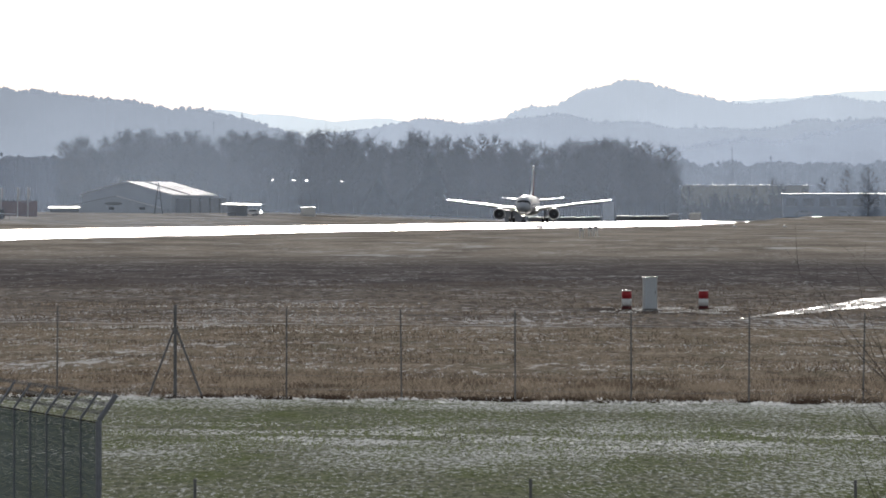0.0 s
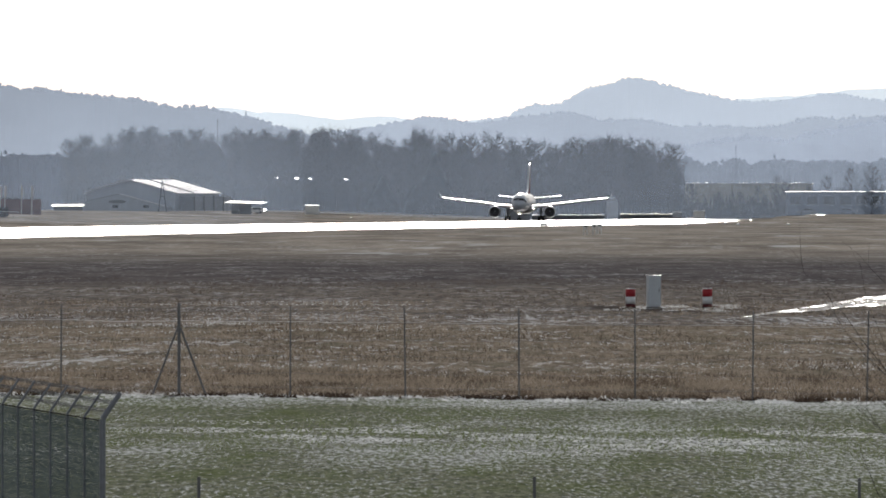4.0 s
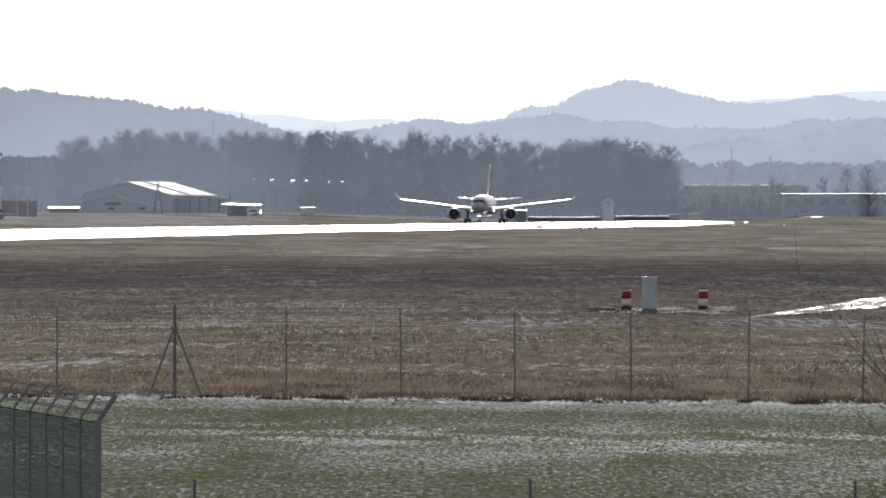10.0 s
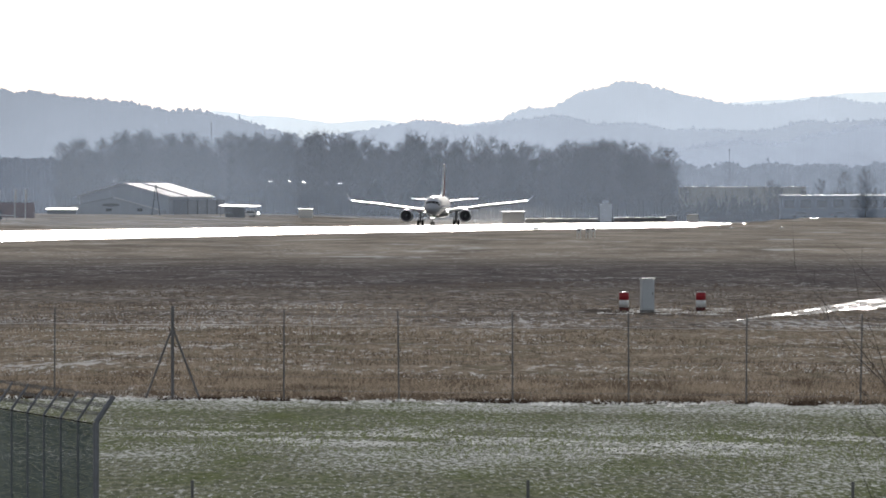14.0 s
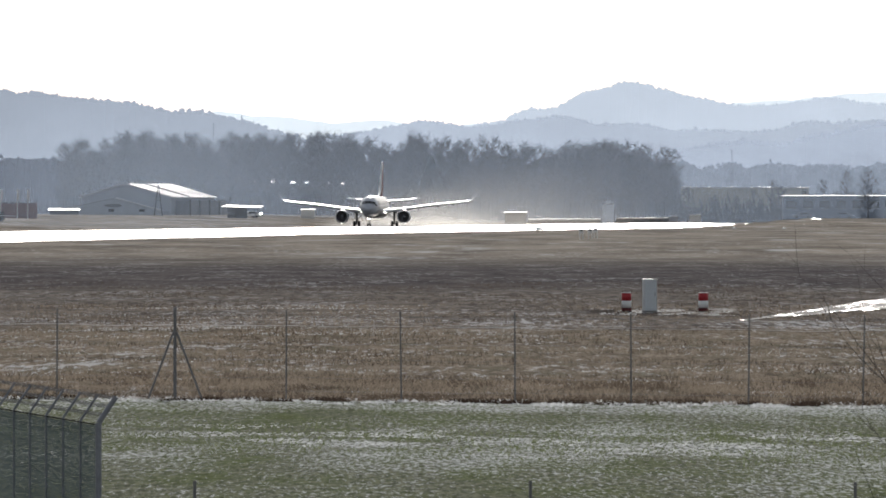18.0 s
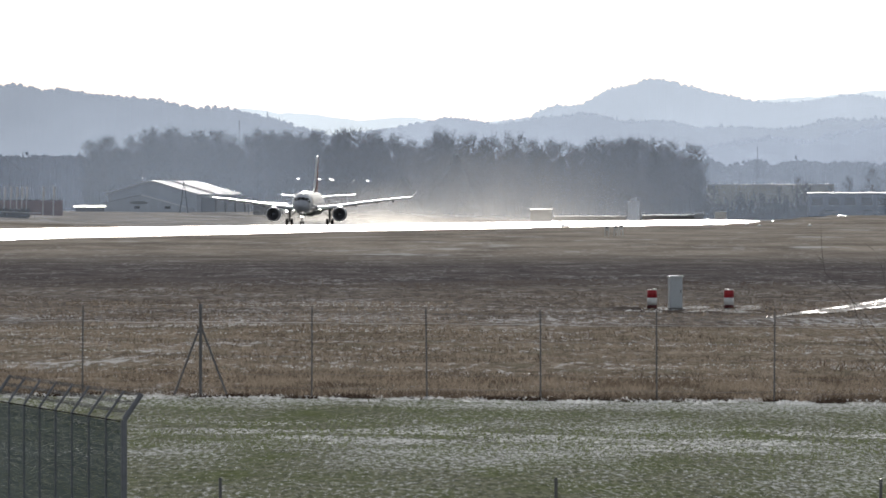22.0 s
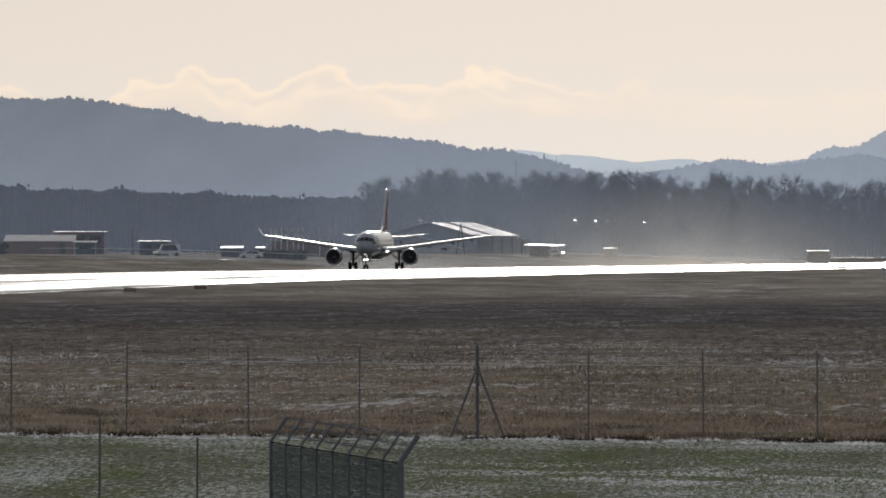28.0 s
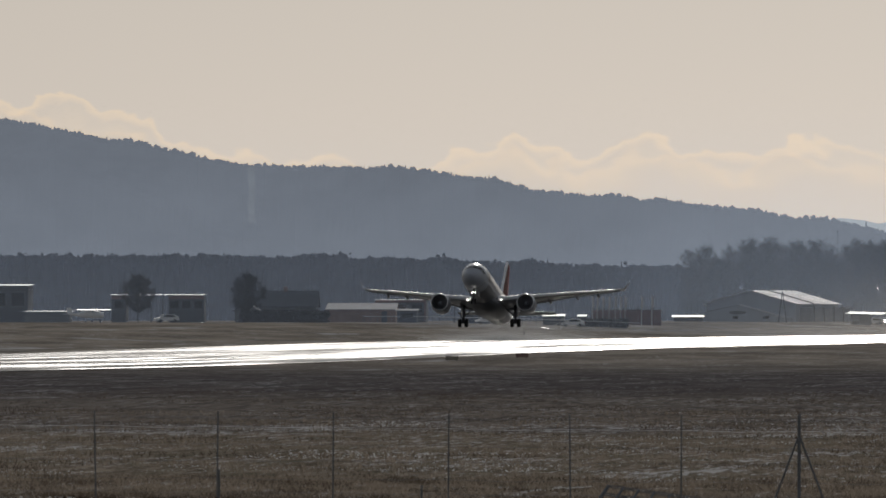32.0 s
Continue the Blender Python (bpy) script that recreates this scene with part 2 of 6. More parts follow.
def blade_mat(name, col, vary):
    """Thin dry or green blades that let the low sun through."""
    m = mat(name, col, 0.9, vary, 6.0, bump=0, spec=0.0)
    nt = m.node_tree
    N, L = nt.nodes.new, nt.links.new
    p, out = nt.nodes["Principled BSDF"], nt.nodes["Material Output"]
    t, mx, g, r = N("ShaderNodeBsdfTranslucent"), N("ShaderNodeMixShader"), N("ShaderNodeNewGeometry"), N("ShaderNodeMapRange")
    sc = N("ShaderNodeVectorMath")
    sc.operation = "SCALE"
    sc.inputs[0].default_value = col
    r.inputs[3].default_value, r.inputs[4].default_value = 1 - vary, 1 + vary
    L(g.outputs["Random Per Island"], r.inputs[0]), L(r.outputs[0], sc.inputs["Scale"])
    L(sc.outputs[0], t.inputs[0])
    mx.inputs[0].default_value = 0.45
    L(p.outputs[0], mx.inputs[1]), L(t.outputs[0], mx.inputs[2]), L(mx.outputs[0], out.inputs[0])
    return m


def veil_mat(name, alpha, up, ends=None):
    """Added haze sheet that lifts dark tones: mostly clear, scattering the low sun; it thins out with height."""
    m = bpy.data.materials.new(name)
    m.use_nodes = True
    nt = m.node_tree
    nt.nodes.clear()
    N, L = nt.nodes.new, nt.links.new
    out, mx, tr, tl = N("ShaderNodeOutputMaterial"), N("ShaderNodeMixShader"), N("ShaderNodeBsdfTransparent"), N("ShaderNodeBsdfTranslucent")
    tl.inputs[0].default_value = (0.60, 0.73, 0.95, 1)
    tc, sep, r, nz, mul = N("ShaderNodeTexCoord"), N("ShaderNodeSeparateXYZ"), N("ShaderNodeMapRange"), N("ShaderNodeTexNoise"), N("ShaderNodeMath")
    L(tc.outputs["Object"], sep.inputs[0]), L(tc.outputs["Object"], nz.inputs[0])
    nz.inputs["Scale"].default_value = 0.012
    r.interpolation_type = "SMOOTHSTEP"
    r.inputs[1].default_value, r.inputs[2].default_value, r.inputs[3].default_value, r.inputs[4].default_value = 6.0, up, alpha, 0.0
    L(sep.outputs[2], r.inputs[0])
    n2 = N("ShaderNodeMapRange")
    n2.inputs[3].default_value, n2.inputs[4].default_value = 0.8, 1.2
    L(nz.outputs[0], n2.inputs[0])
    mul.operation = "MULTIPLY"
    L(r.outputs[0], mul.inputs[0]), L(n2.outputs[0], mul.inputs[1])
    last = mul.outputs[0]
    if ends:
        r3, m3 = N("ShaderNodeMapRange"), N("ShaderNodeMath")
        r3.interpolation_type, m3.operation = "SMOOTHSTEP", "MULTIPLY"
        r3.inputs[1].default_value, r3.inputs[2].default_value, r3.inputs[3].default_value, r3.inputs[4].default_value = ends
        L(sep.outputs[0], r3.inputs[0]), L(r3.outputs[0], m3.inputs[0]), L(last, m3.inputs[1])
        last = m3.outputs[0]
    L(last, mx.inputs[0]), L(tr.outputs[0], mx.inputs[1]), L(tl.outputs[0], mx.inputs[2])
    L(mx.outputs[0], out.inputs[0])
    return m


def wet_mat(name="wet_asphalt", col=(0.05, 0.05, 0.052), turn=4.63, grain=(0.9, 190, 1), dry=(1330, 2250, 0.95)):
    """Wet asphalt: dark, with a smooth water film broken into long streaks."""
    m = mat(name, col, 0.35, 0.3, 3.0, bump=0)
    nt = m.node_tree
    N, L = nt.nodes.new, nt.links.new
    p = nt.nodes["Principled BSDF"]
    g, mp, n, r = N("ShaderNodeNewGeometry"), N("ShaderNodeMapping"), N("ShaderNodeTexNoise"), N("ShaderNodeMapRange")
    mp.vector_type = "TEXTURE"
    mp.inputs["Rotation"].default_value = (0, 0, radians(-turn))
    mp.inputs["Scale"].default_value = grain
    L(g.outputs["Position"], mp.inputs[0]), L(mp.outputs[0], n.inputs[0])
    n.inputs["Scale"].default_value, n.inputs["Detail"].default_value = 1.0, 6
    r.inputs[1].default_value, r.inputs[2].default_value, r.inputs[3].default_value, r.inputs[4].default_value = 0.50, 0.70, 0.36, 0.72
    sep, near, mul, add = N("ShaderNodeSeparateXYZ"), N("ShaderNodeMapRange"), N("ShaderNodeMath"), N("ShaderNodeMath")
    L(g.outputs["Position"], sep.inputs[0]), L(sep.outputs[1], near.inputs[0])
    near.inputs[1].default_value, near.inputs[2].default_value, near.inputs[3].default_value, near.inputs[4].default_value = dry[0], dry[1], dry[2], 0.0
    L(n.outputs[0], r.inputs[0])
    mul.operation, add.use_clamp = "MULTIPLY", True
    wet = N("ShaderNodeMapRange")
    wet.inputs[1].default_value, wet.inputs[2].default_value = 0.36, 0.56
    L(n.outputs[0], wet.inputs[0])
    L(wet.outputs[0], mul.inputs[0]), L(near.outputs[0], mul.inputs[1])
    L(r.outputs[0], add.inputs[0]), L(mul.outputs[0], add.inputs[1]), L(add.outputs[0], p.inputs["Roughness"])
    film = N("ShaderNodeMapRange")
    film.inputs[3].default_value, film.inputs[4].default_value = 0.5, 0.08
    L(mul.outputs[0], film.inputs[0]), L(film.outputs[0], p.inputs["Specular IOR Level"])
    return m


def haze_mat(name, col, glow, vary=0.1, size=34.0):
    """Far hills and woods, plain backdrop: the lit air before them is put into a glowing colour."""
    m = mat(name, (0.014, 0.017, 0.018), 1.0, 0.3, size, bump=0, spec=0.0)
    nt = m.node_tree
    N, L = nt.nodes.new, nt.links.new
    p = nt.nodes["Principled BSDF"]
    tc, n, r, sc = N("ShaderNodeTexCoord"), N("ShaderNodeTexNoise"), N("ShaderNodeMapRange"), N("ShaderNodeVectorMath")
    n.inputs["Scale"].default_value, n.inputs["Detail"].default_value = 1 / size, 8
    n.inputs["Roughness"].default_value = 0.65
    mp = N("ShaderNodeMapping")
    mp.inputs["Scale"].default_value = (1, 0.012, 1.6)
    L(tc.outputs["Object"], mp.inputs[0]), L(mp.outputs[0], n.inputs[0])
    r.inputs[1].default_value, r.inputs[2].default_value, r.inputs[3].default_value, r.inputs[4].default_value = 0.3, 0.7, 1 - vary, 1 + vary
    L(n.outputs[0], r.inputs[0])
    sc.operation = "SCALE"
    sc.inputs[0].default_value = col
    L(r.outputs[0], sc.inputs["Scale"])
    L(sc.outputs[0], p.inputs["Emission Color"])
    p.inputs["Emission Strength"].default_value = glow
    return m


GRASSLAND, WET = ground_mat(), wet_mat()
TRACK = wet_mat("damp_track_concrete", (0.16, 0.16, 0.165), 5.0, (0.35, 22, 1), (1300, 1400, 1.7))
CONCRETE = mat("damp_concrete", (0.2, 0.2, 0.2), 0.6, 0.25, 2.0)
STEEL = mat("galvanised_steel", (0.32, 0.33, 0.36), 0.45, 0.15, 0.5, metal=0.6)
DARK_STEEL = mat("weathered_steel_post", (0.17, 0.17, 0.175), 0.6, 0.2, 0.4, metal=0.3)
WIRE = mat("fence_wire", (0.16, 0.16, 0.17), 0.75, 0.1, 0.5, metal=0.2)
MESH_GREEN = blade_mat("green_shade_netting", (0.145, 0.175, 0.178), 0.22)
FENCE_POST = mat("blue_grey_steel_post", (0.21, 0.22, 0.25), 0.6, 0.2, 0.5, metal=0.2)
WHITE = mat("white_airframe_paint", (0.54, 0.57, 0.63), 0.2, 0.04, 2.0, bump=0)
WING_PAINT = mat("grey_wing_paint", (0.24, 0.25, 0.27), 0.5, 0.06, 2.0, bump=0)
BELLY = mat("grey_paint_with_belly_shade", (0.15, 0.155, 0.17), 0.42, 0.06, 2.0, bump=0)
FIN_RED = mat("red_fin_paint", (0.10, 0.008, 0.012), 0.5, 0.05, 2.0, bump=0, spec=0.15)
LEADING = mat("polished_leading_edge", (0.9, 0.9, 0.91), 0.36, 0.05, 1.0, metal=0.9, bump=0)
NACELLE = mat("nacelle_paint", (0.30, 0.315, 0.36), 0.3, 0.06, 1.0, bump=0)
POLISHED = mat("polished_bare_metal_edge", (0.92, 0.92, 0.93), 0.3, 0.03, 1.0, metal=1.0, bump=0)
INTAKE = mat("dark_intake_duct", (0.22, 0.22, 0.235), 0.5, 0.1, 0.5)
FAN = mat("titanium_fan_blade", (0.42, 0.42, 0.45), 0.35, 0.1, 0.5, metal=0.8)
GLASS = mat("cockpit_glass", (0.012, 0.013, 0.016), 0.06, 0.05, 1.0, bump=0)
RUBBER = mat("tyre_rubber", (0.02, 0.02, 0.02), 0.8, 0.15, 0.2)
STRUT = mat("gear_strut_grey", (0.12, 0.12, 0.13), 0.4, 0.1, 0.3, metal=0.5)
GLINT_WIRE = mat("glint_wire", (0.75, 0.75, 0.77), 0.5, 0.1, 0.5, metal=0.9)
LAMP = mat("lit_landing_lamp", (1, 1, 1), 0.2, 0, 1, bump=0, emit=(1.0, 0.96, 0.88, 16))
FLAG = blade_mat("pale_flag_cloth", (0.42, 0.41, 0.42), 0.1)
SPRAY = blade_mat("water_spray", (0.88, 0.88, 0.88), 0.04)
BARK = mat("bare_tree_bark", (0.045, 0.042, 0.04), 0.95, 0.2, 0.6, spec=0.1, by_object=0.35)
TWIG = mat("bare_twigs", (0.058, 0.054, 0.053), 0.95, 0.2, 0.6, spec=0.1, by_object=0.4)
CONIFER = mat("dark_conifer_needles", (0.008, 0.012, 0.010), 0.95, 0.3, 1.5, spec=0.05, by_object=0.2)
# the far woods glow: their haze is put into the colour
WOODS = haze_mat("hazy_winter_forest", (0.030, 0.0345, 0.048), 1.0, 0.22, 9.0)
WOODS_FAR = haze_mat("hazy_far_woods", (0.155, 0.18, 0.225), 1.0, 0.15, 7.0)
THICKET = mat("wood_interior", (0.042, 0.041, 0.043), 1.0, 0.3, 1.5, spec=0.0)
HEDGE = mat("dark_hedge", (0.07, 0.066, 0.066), 0.95, 0.3, 0.8, spec=0.1)
STRAW = blade_mat("dry_grass_blades", (0.225, 0.19, 0.155), 0.6)
STRAW_DARK = blade_mat("withered_brown_stalks", (0.095, 0.076, 0.06), 0.45)
LITTER = blade_mat("dark_dead_leaves", (0.045, 0.034, 0.028), 0.5)
FROST = blade_mat("snow_dusted_blades", (0.56, 0.575, 0.59), 0.3)
BLADE = blade_mat("green_grass_blades", (0.15, 0.175, 0.09), 0.4)
ROOF_SNOW = mat("snow_dusted_metal_roof", (0.70, 0.71, 0.73), 0.62, 0.12, 2.0, metal=0.0)
GLINT_STRIP = mat("glint_strip_sheet", (0.6, 0.61, 0.63), 0.42, 0.1, 1.0)
SLATE = mat("blue_grey_roof_sheet", (0.17, 0.18, 0.21), 0.9, 0.15, 2.0, spec=0.1)
ROOF_METAL = mat("ribbed_metal_roof", (0.66, 0.67, 0.69), 0.85, 0.25, 2.0, stretch=(0.2, 1.5, 1))
WALL_PALE = mat("pale_sheet_metal_wall", (0.43, 0.465, 0.52), 0.6, 0.12, 3.0, stretch=(4, 4, 0.5))
WALL_HAZE = mat("mid_grey_sheet_wall", (0.26, 0.28, 0.31), 0.7, 0.12, 2.0)
WALL_GREY = mat("grey_render", (0.16, 0.17, 0.18), 0.8, 0.15, 2.0)
WALL_DARK = mat("dark_cladding", (0.09, 0.10, 0.115), 0.7, 0.2, 2.0)
WALL_MUD = mat("olive_brown_cladding", (0.36, 0.335, 0.27), 0.8, 0.35, 4.0)
WALL_RED = mat("reddish_brown_cladding", (0.21, 0.135, 0.135), 0.75, 0.2, 1.5)
BRICK = mat("brown_brick_wall", (0.27, 0.185, 0.16), 0.85, 0.25, 0.8)
BLUE_SHED = mat("dull_blue_sheet", (0.07, 0.09, 0.13), 0.55, 0.15, 1.0)
GLINT_WHITE = mat("glint_white", (0.78, 0.80, 0.83), 0.42, 0.08, 1.0)
WINDOW = mat("dark_window_glass", (0.02, 0.022, 0.026), 0.08, 0.05, 1.0, bump=0)
WHITE_PAINT = mat("white_paint", (0.78, 0.78, 0.77), 0.5, 0.1, 0.5)
RED_PAINT = mat("signal_red_paint", (0.42, 0.02, 0.03), 0.5, 0.15, 0.4)
SHADED_RED = mat("shaded_red_paint", (0.10, 0.02, 0.022), 0.8, 0.4, 0.2)
CABINET = mat("pale_green_grey_cabinet", (0.62, 0.66, 0.69), 0.45, 0.1, 0.6)
TWIG_NEAR = mat("dark_shrub_twigs", (0.045, 0.038, 0.035), 0.8, 0.2, 0.2)
EDGE_GLOW = mat("edge_marker_glow", (1, 1, 1), 0.3, 0, 1, bump=0, emit=(1.0, 0.97, 0.9, 1.2))
FAR_LAMP = mat("lit_flood_lamp", (1, 1, 1), 0.3, 0, 1, bump=0, emit=(1.0, 0.98, 0.95, 26))


# ---- mesh helpers ----
def spot(b, d, z=0.0):
    """A place at a bearing of b milliradians from the y axis, d metres away."""
    return Vector((d * b / 1000.0, d, z))


def mesh_of(name, bm, material, smooth=False):
    me = bpy.data.meshes.new(name)
    bm.normal_update()
    bm.to_mesh(me)
    bm.free()
    me.materials.append(material)
    if smooth:
        me.polygons.foreach_set("use_smooth", [True] * len(me.polygons))
    return me


def part(name, bm, material, parent=None, label="", smooth=False, at=None):
    ob = new(name, mesh_of(name, bm, material, smooth))
    if parent is not None:
        ob.parent = parent
    if at is not None:
        ob.matrix_basis = at
    if label:
        tagged(ob, label)
    return ob


def raw(name, verts, faces, material, parent=None):
    me = bpy.data.meshes.new(name)
    me.from_pydata(verts, [], faces)
    me.materials.append(material)
    ob = new(name, me)
    if parent is not None:
        ob.parent = parent
    return ob


def thing(name, at, label, category, group="", kind=""):
    ob = new(name)
    ob.matrix_basis = at
    return tagged(ob, label, category, group, kind)


def box(bm, x0, x1, y0, y1, z0, z1, bevel=0.0):
    r = bmesh.ops.create_cube(bm, size=1)
    for v in r["verts"]:
        v.co = Vector((x0 + (v.co.x + 0.5) * (x1 - x0), y0 + (v.co.y + 0.5) * (y1 - y0), z0 + (v.co.z + 0.5) * (z1 - z0)))
    if bevel:
        es = list({e for v in r["verts"] for e in v.link_edges})
        bmesh.ops.bevel(bm, geom=es, offset=bevel, segments=2, affect="EDGES", profile=0.6)
    return bm


def a_box(*args):
    return box(bmesh.new(), *args)


def tube(bm, p, q, r0, r1, n=8, caps=True):
    p, q = Vector(p), Vector(q)
    d = (q - p).normalized()
    u = d.orthogonal().normalized()
    w = d.cross(u)
    rings = []
    for c, r in ((p, r0), (q, r1)):
        rings.append([bm.verts.new(c + (u * math.cos(k * math.tau / n) + w * math.sin(k * math.tau / n)) * r) for k in range(n)])
    for k in range(n):
        bm.faces.new((rings[0][k], rings[0][(k + 1) % n], rings[1][(k + 1) % n], rings[1][k]))
    if caps:
        bm.faces.new(rings[0][::-1])
        bm.faces.new(rings[1])
    return bm


def a_tube(*args):
    return tube(bmesh.new(), *args)


def loft(bm, rings, close=True, caps=True):
    rs = [[bm.verts.new(v) for v in ring] for ring in rings]
    n = len(rs[0])
    for a, b in zip(rs, rs[1:]):
        for k in range(n if close else n - 1):
            bm.faces.new((a[k], a[(k + 1) % n], b[(k + 1) % n], b[k]))
    if caps:
        bm.faces.new(rs[0][::-1])
        bm.faces.new(rs[-1])
    bmesh.ops.recalc_face_normals(bm, faces=bm.faces)
    return bm


def step(a, b, v):
    t = min(max((v - a) / (b - a), 0.0), 1.0)
    return t * t * (3 - 2 * t)


# ---- the lie of the land ----
HEAD = math.atan(0.0809)   # the runway's heading against the y axis


def runway_x(y):
    return -226.7 + 0.0809 * y


def along(y):
    """Level of the airfield at distance y, on the line of the runway."""
    return -1.0 * step(1950, 1420, y) - 0.97 * step(1300, 560, y)


def ground(x, y):
    off = (x - runway_x(y)) * math.cos(HEAD)
    z = along(y) - (0.42 if off < 0 else step(700, 1350, y) * (0.65 + 0.25 * step(2400, 1900, y))) * min(abs(off) / 22.5, 1.0) ** 2
    if off < -24:
        z += (2.45 - along(y)) * step(24, 120, -off) * step(900, 1900, y)
    if off > 24:
        z += 1.75 * step(3080, 3600, y)
    z += -0.0085 * x * step(700, 450, y) * step(900, 300, abs(x))
    z -= 0.25 * step(330, 210, y)
    z += 3.6 * step(190, 15, y)
    return z


def build_ground():
    bears = [-3000, -1200, -500, -250, -160] + [-125 + i * 200 / 110 for i in range(111)] + [110, 160, 250, 500, 1200, 3000]
    ys = [-2500, -900, -300, -100] + [i * 15.0 for i in range(0, 30)] + [450 + i * 25.0 for i in range(0, 126)]
    ys += [3650, 3900, 4200, 4600, 4950]
    verts, faces = [], []
    for y in ys:
        w = max(abs(y), 60.0)
        for b in bears:
            x = b / 1000 * w
            off = (x - runway_x(y)) * math.cos(HEAD)
            z = ground(x, y) + 0.05 * noise.noise((x * 0.05, y * 0.02, 0))
            if abs(off) < 27 and 1000 < y < 3500:
                z -= 0.08
            verts.append((x, y, z))
    n = len(bears)
    for j in range(len(ys) - 1):
        for i in range(n - 1):
            k = j * n + i
            faces.append((k, k + 1, k + n + 1, k + n))
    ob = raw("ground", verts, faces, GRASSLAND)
    ob.data.polygons.foreach_set("use_smooth", [True] * len(faces))
    tagged(ob, "flat winter airfield grass with thin snow streaks", "ground", kind="structure")


def build_strip(name, label, rows, material, lift):
    """A paved strip: rows of (left point, right point), crowned by the ground under it."""
    verts, faces = [], []
    cols = 9
    for l, r in rows:
        for k in range(cols):
            f = k / (cols - 1)
            x, y = l[0] + (r[0] - l[0]) * f, l[1] + (r[1] - l[1]) * f
            verts.append((x, y, ground(x, y) + lift))
    for j in range(len(rows) - 1):
        for k in range(cols - 1):
            i = j * cols + k
            faces.append((i, i + 1, i + cols + 1, i + cols))
    ob = raw(name, verts, faces, material)
    ob.data.polygons.foreach_set("use_smooth", [True] * len(faces))
    return tagged(ob, label, "runway" if name == "runway" else "road", kind="structure")


build_ground()
build_strip("runway", "wet asphalt runway shining in low sun",
            [((runway_x(y) - 22.6, y), (runway_x(y) + 22.6, y)) for y in range(700, 3461, 30)], WET, 0.03)
build_strip("taxi_track", "narrow wet concrete service track in the grass",
            [((13.5 + 0.088 * (y - 667) - 0.014 * (y - 660) + 0.35 * noise.noise((y * 0.06, 1, 0)), y), (13.7 + 0.088 * (y - 667) + 0.032 * (y - 660) + 0.7 * noise.noise((y * 0.06, 7, 0)), y)) for y in range(664, 1001, 6)], TRACK, 0.05)


# ---- far hills, plain backdrop ----
def hill(name, label, d, knots, material, rough, seed, trees=0, deep=260.0, size=1.0):
    """A wooded ridge at distance d: knots of (bearing, crest height); slopes fall to both sides."""
    rnd = random.Random(seed)
    verts, faces = [], []
    b0, b1 = knots[0][0], knots[-1][0]
    n = int((b1 - b0) / 0.5)
    prof = [(0.0, 0.0), (0.12, 0.25), (0.35, 0.55), (0.65, 0.84), (0.88, 0.97), (1.0, 1.0), (1.3, 0.6)]

    def crest(b):
        for (p, hp), (q, hq) in zip(knots, knots[1:]):
            if p <= b <= q:
                f = (b - p) / (q - p)
                return hp + (hq - hp) * (0.5 * f + 0.5 * f * f * (3 - 2 * f))
        return knots[-1][1]
    for i in range(n + 1):
        b = b0 + (b1 - b0) * i / n
        h = crest(b) - 0.7 + rough * (noise.noise((b * 0.35, seed, 0)) + 0.6 * noise.noise((b * 1.3, seed, 5)))
        for f, g in prof:
            dd = d - deep * (1 - f)
            dd2 = dd + 18 * noise.noise((b * 0.15, f * 3, seed))
            verts.append((dd2 * b / 1000, dd2, 1.0 + (h - 1) * g * dd / d))
    m = len(prof)
    for i in range(n):
        for k in range(m - 1):
            j = i * m + k
            faces.append((j, j + m, j + m + 1, j + 1))
    # the crowns that stand against the sky
    for _ in range(trees):
        b = rnd.uniform(b0 + 1, b1 - 1)
        h = crest(b) - rnd.uniform(0.5, 2.0)
        s = size * rnd.uniform(0.6, 1.0) * (1.25 if rnd.random() < 0.12 else 1.0)
        w, t = rnd.uniform(0.35, 0.8) * s, rnd.uniform(0.5, 2.3) * s
        c = Vector((d * b / 1000, d - rnd.uniform(0, 12), h + rough * noise.noise((b * 0.35, seed, 0))))
        i0 = len(verts)
        if rnd.random() < 0.16:
            ring = [(w * 0.7, 0), (w * 0.42, t * 0.5), (w * 0.5, t * 0.5), (0.05, t * 0.9)]
        else:
            w *= rnd.uniform(0.9, 1.6)
            ring = [(w * 0.6, 0), (w, t * 0.3), (w * 0.85, t * 0.55), (w * 0.35, t * 0.72)]
        for rr, zz in ring:
            for k in range(5):
                r2 = rr * rnd.uniform(0.6, 1.3)
                verts.append((c.x + r2 * math.cos(k * 1.2566), c.y + r2 * math.sin(k * 1.2566), c.z - 0.4 + zz * rnd.uniform(0.8, 1.15)))
        for q in range(3):
            for k in range(5):
                faces.append((i0 + q * 5 + k, i0 + q * 5 + (k + 1) % 5, i0 + q * 5 + 5 + (k + 1) % 5, i0 + q * 5 + 5 + k))
    ob = raw(name, verts, faces, material)
    return tagged(ob, label, "hill", kind="structure")


# paler and bluer with distance, haze painted into the glow
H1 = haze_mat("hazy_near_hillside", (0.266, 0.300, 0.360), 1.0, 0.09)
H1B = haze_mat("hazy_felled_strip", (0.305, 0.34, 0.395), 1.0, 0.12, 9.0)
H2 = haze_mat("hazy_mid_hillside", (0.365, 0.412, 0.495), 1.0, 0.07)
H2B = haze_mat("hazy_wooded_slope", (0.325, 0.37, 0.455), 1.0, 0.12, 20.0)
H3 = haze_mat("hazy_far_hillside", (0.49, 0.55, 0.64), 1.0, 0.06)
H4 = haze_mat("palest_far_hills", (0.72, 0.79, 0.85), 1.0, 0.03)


def px(x, y, d):
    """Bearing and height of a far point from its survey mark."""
    return ((x - 784) / 26.5, 3 - (y - 368.7) * d / 26500)


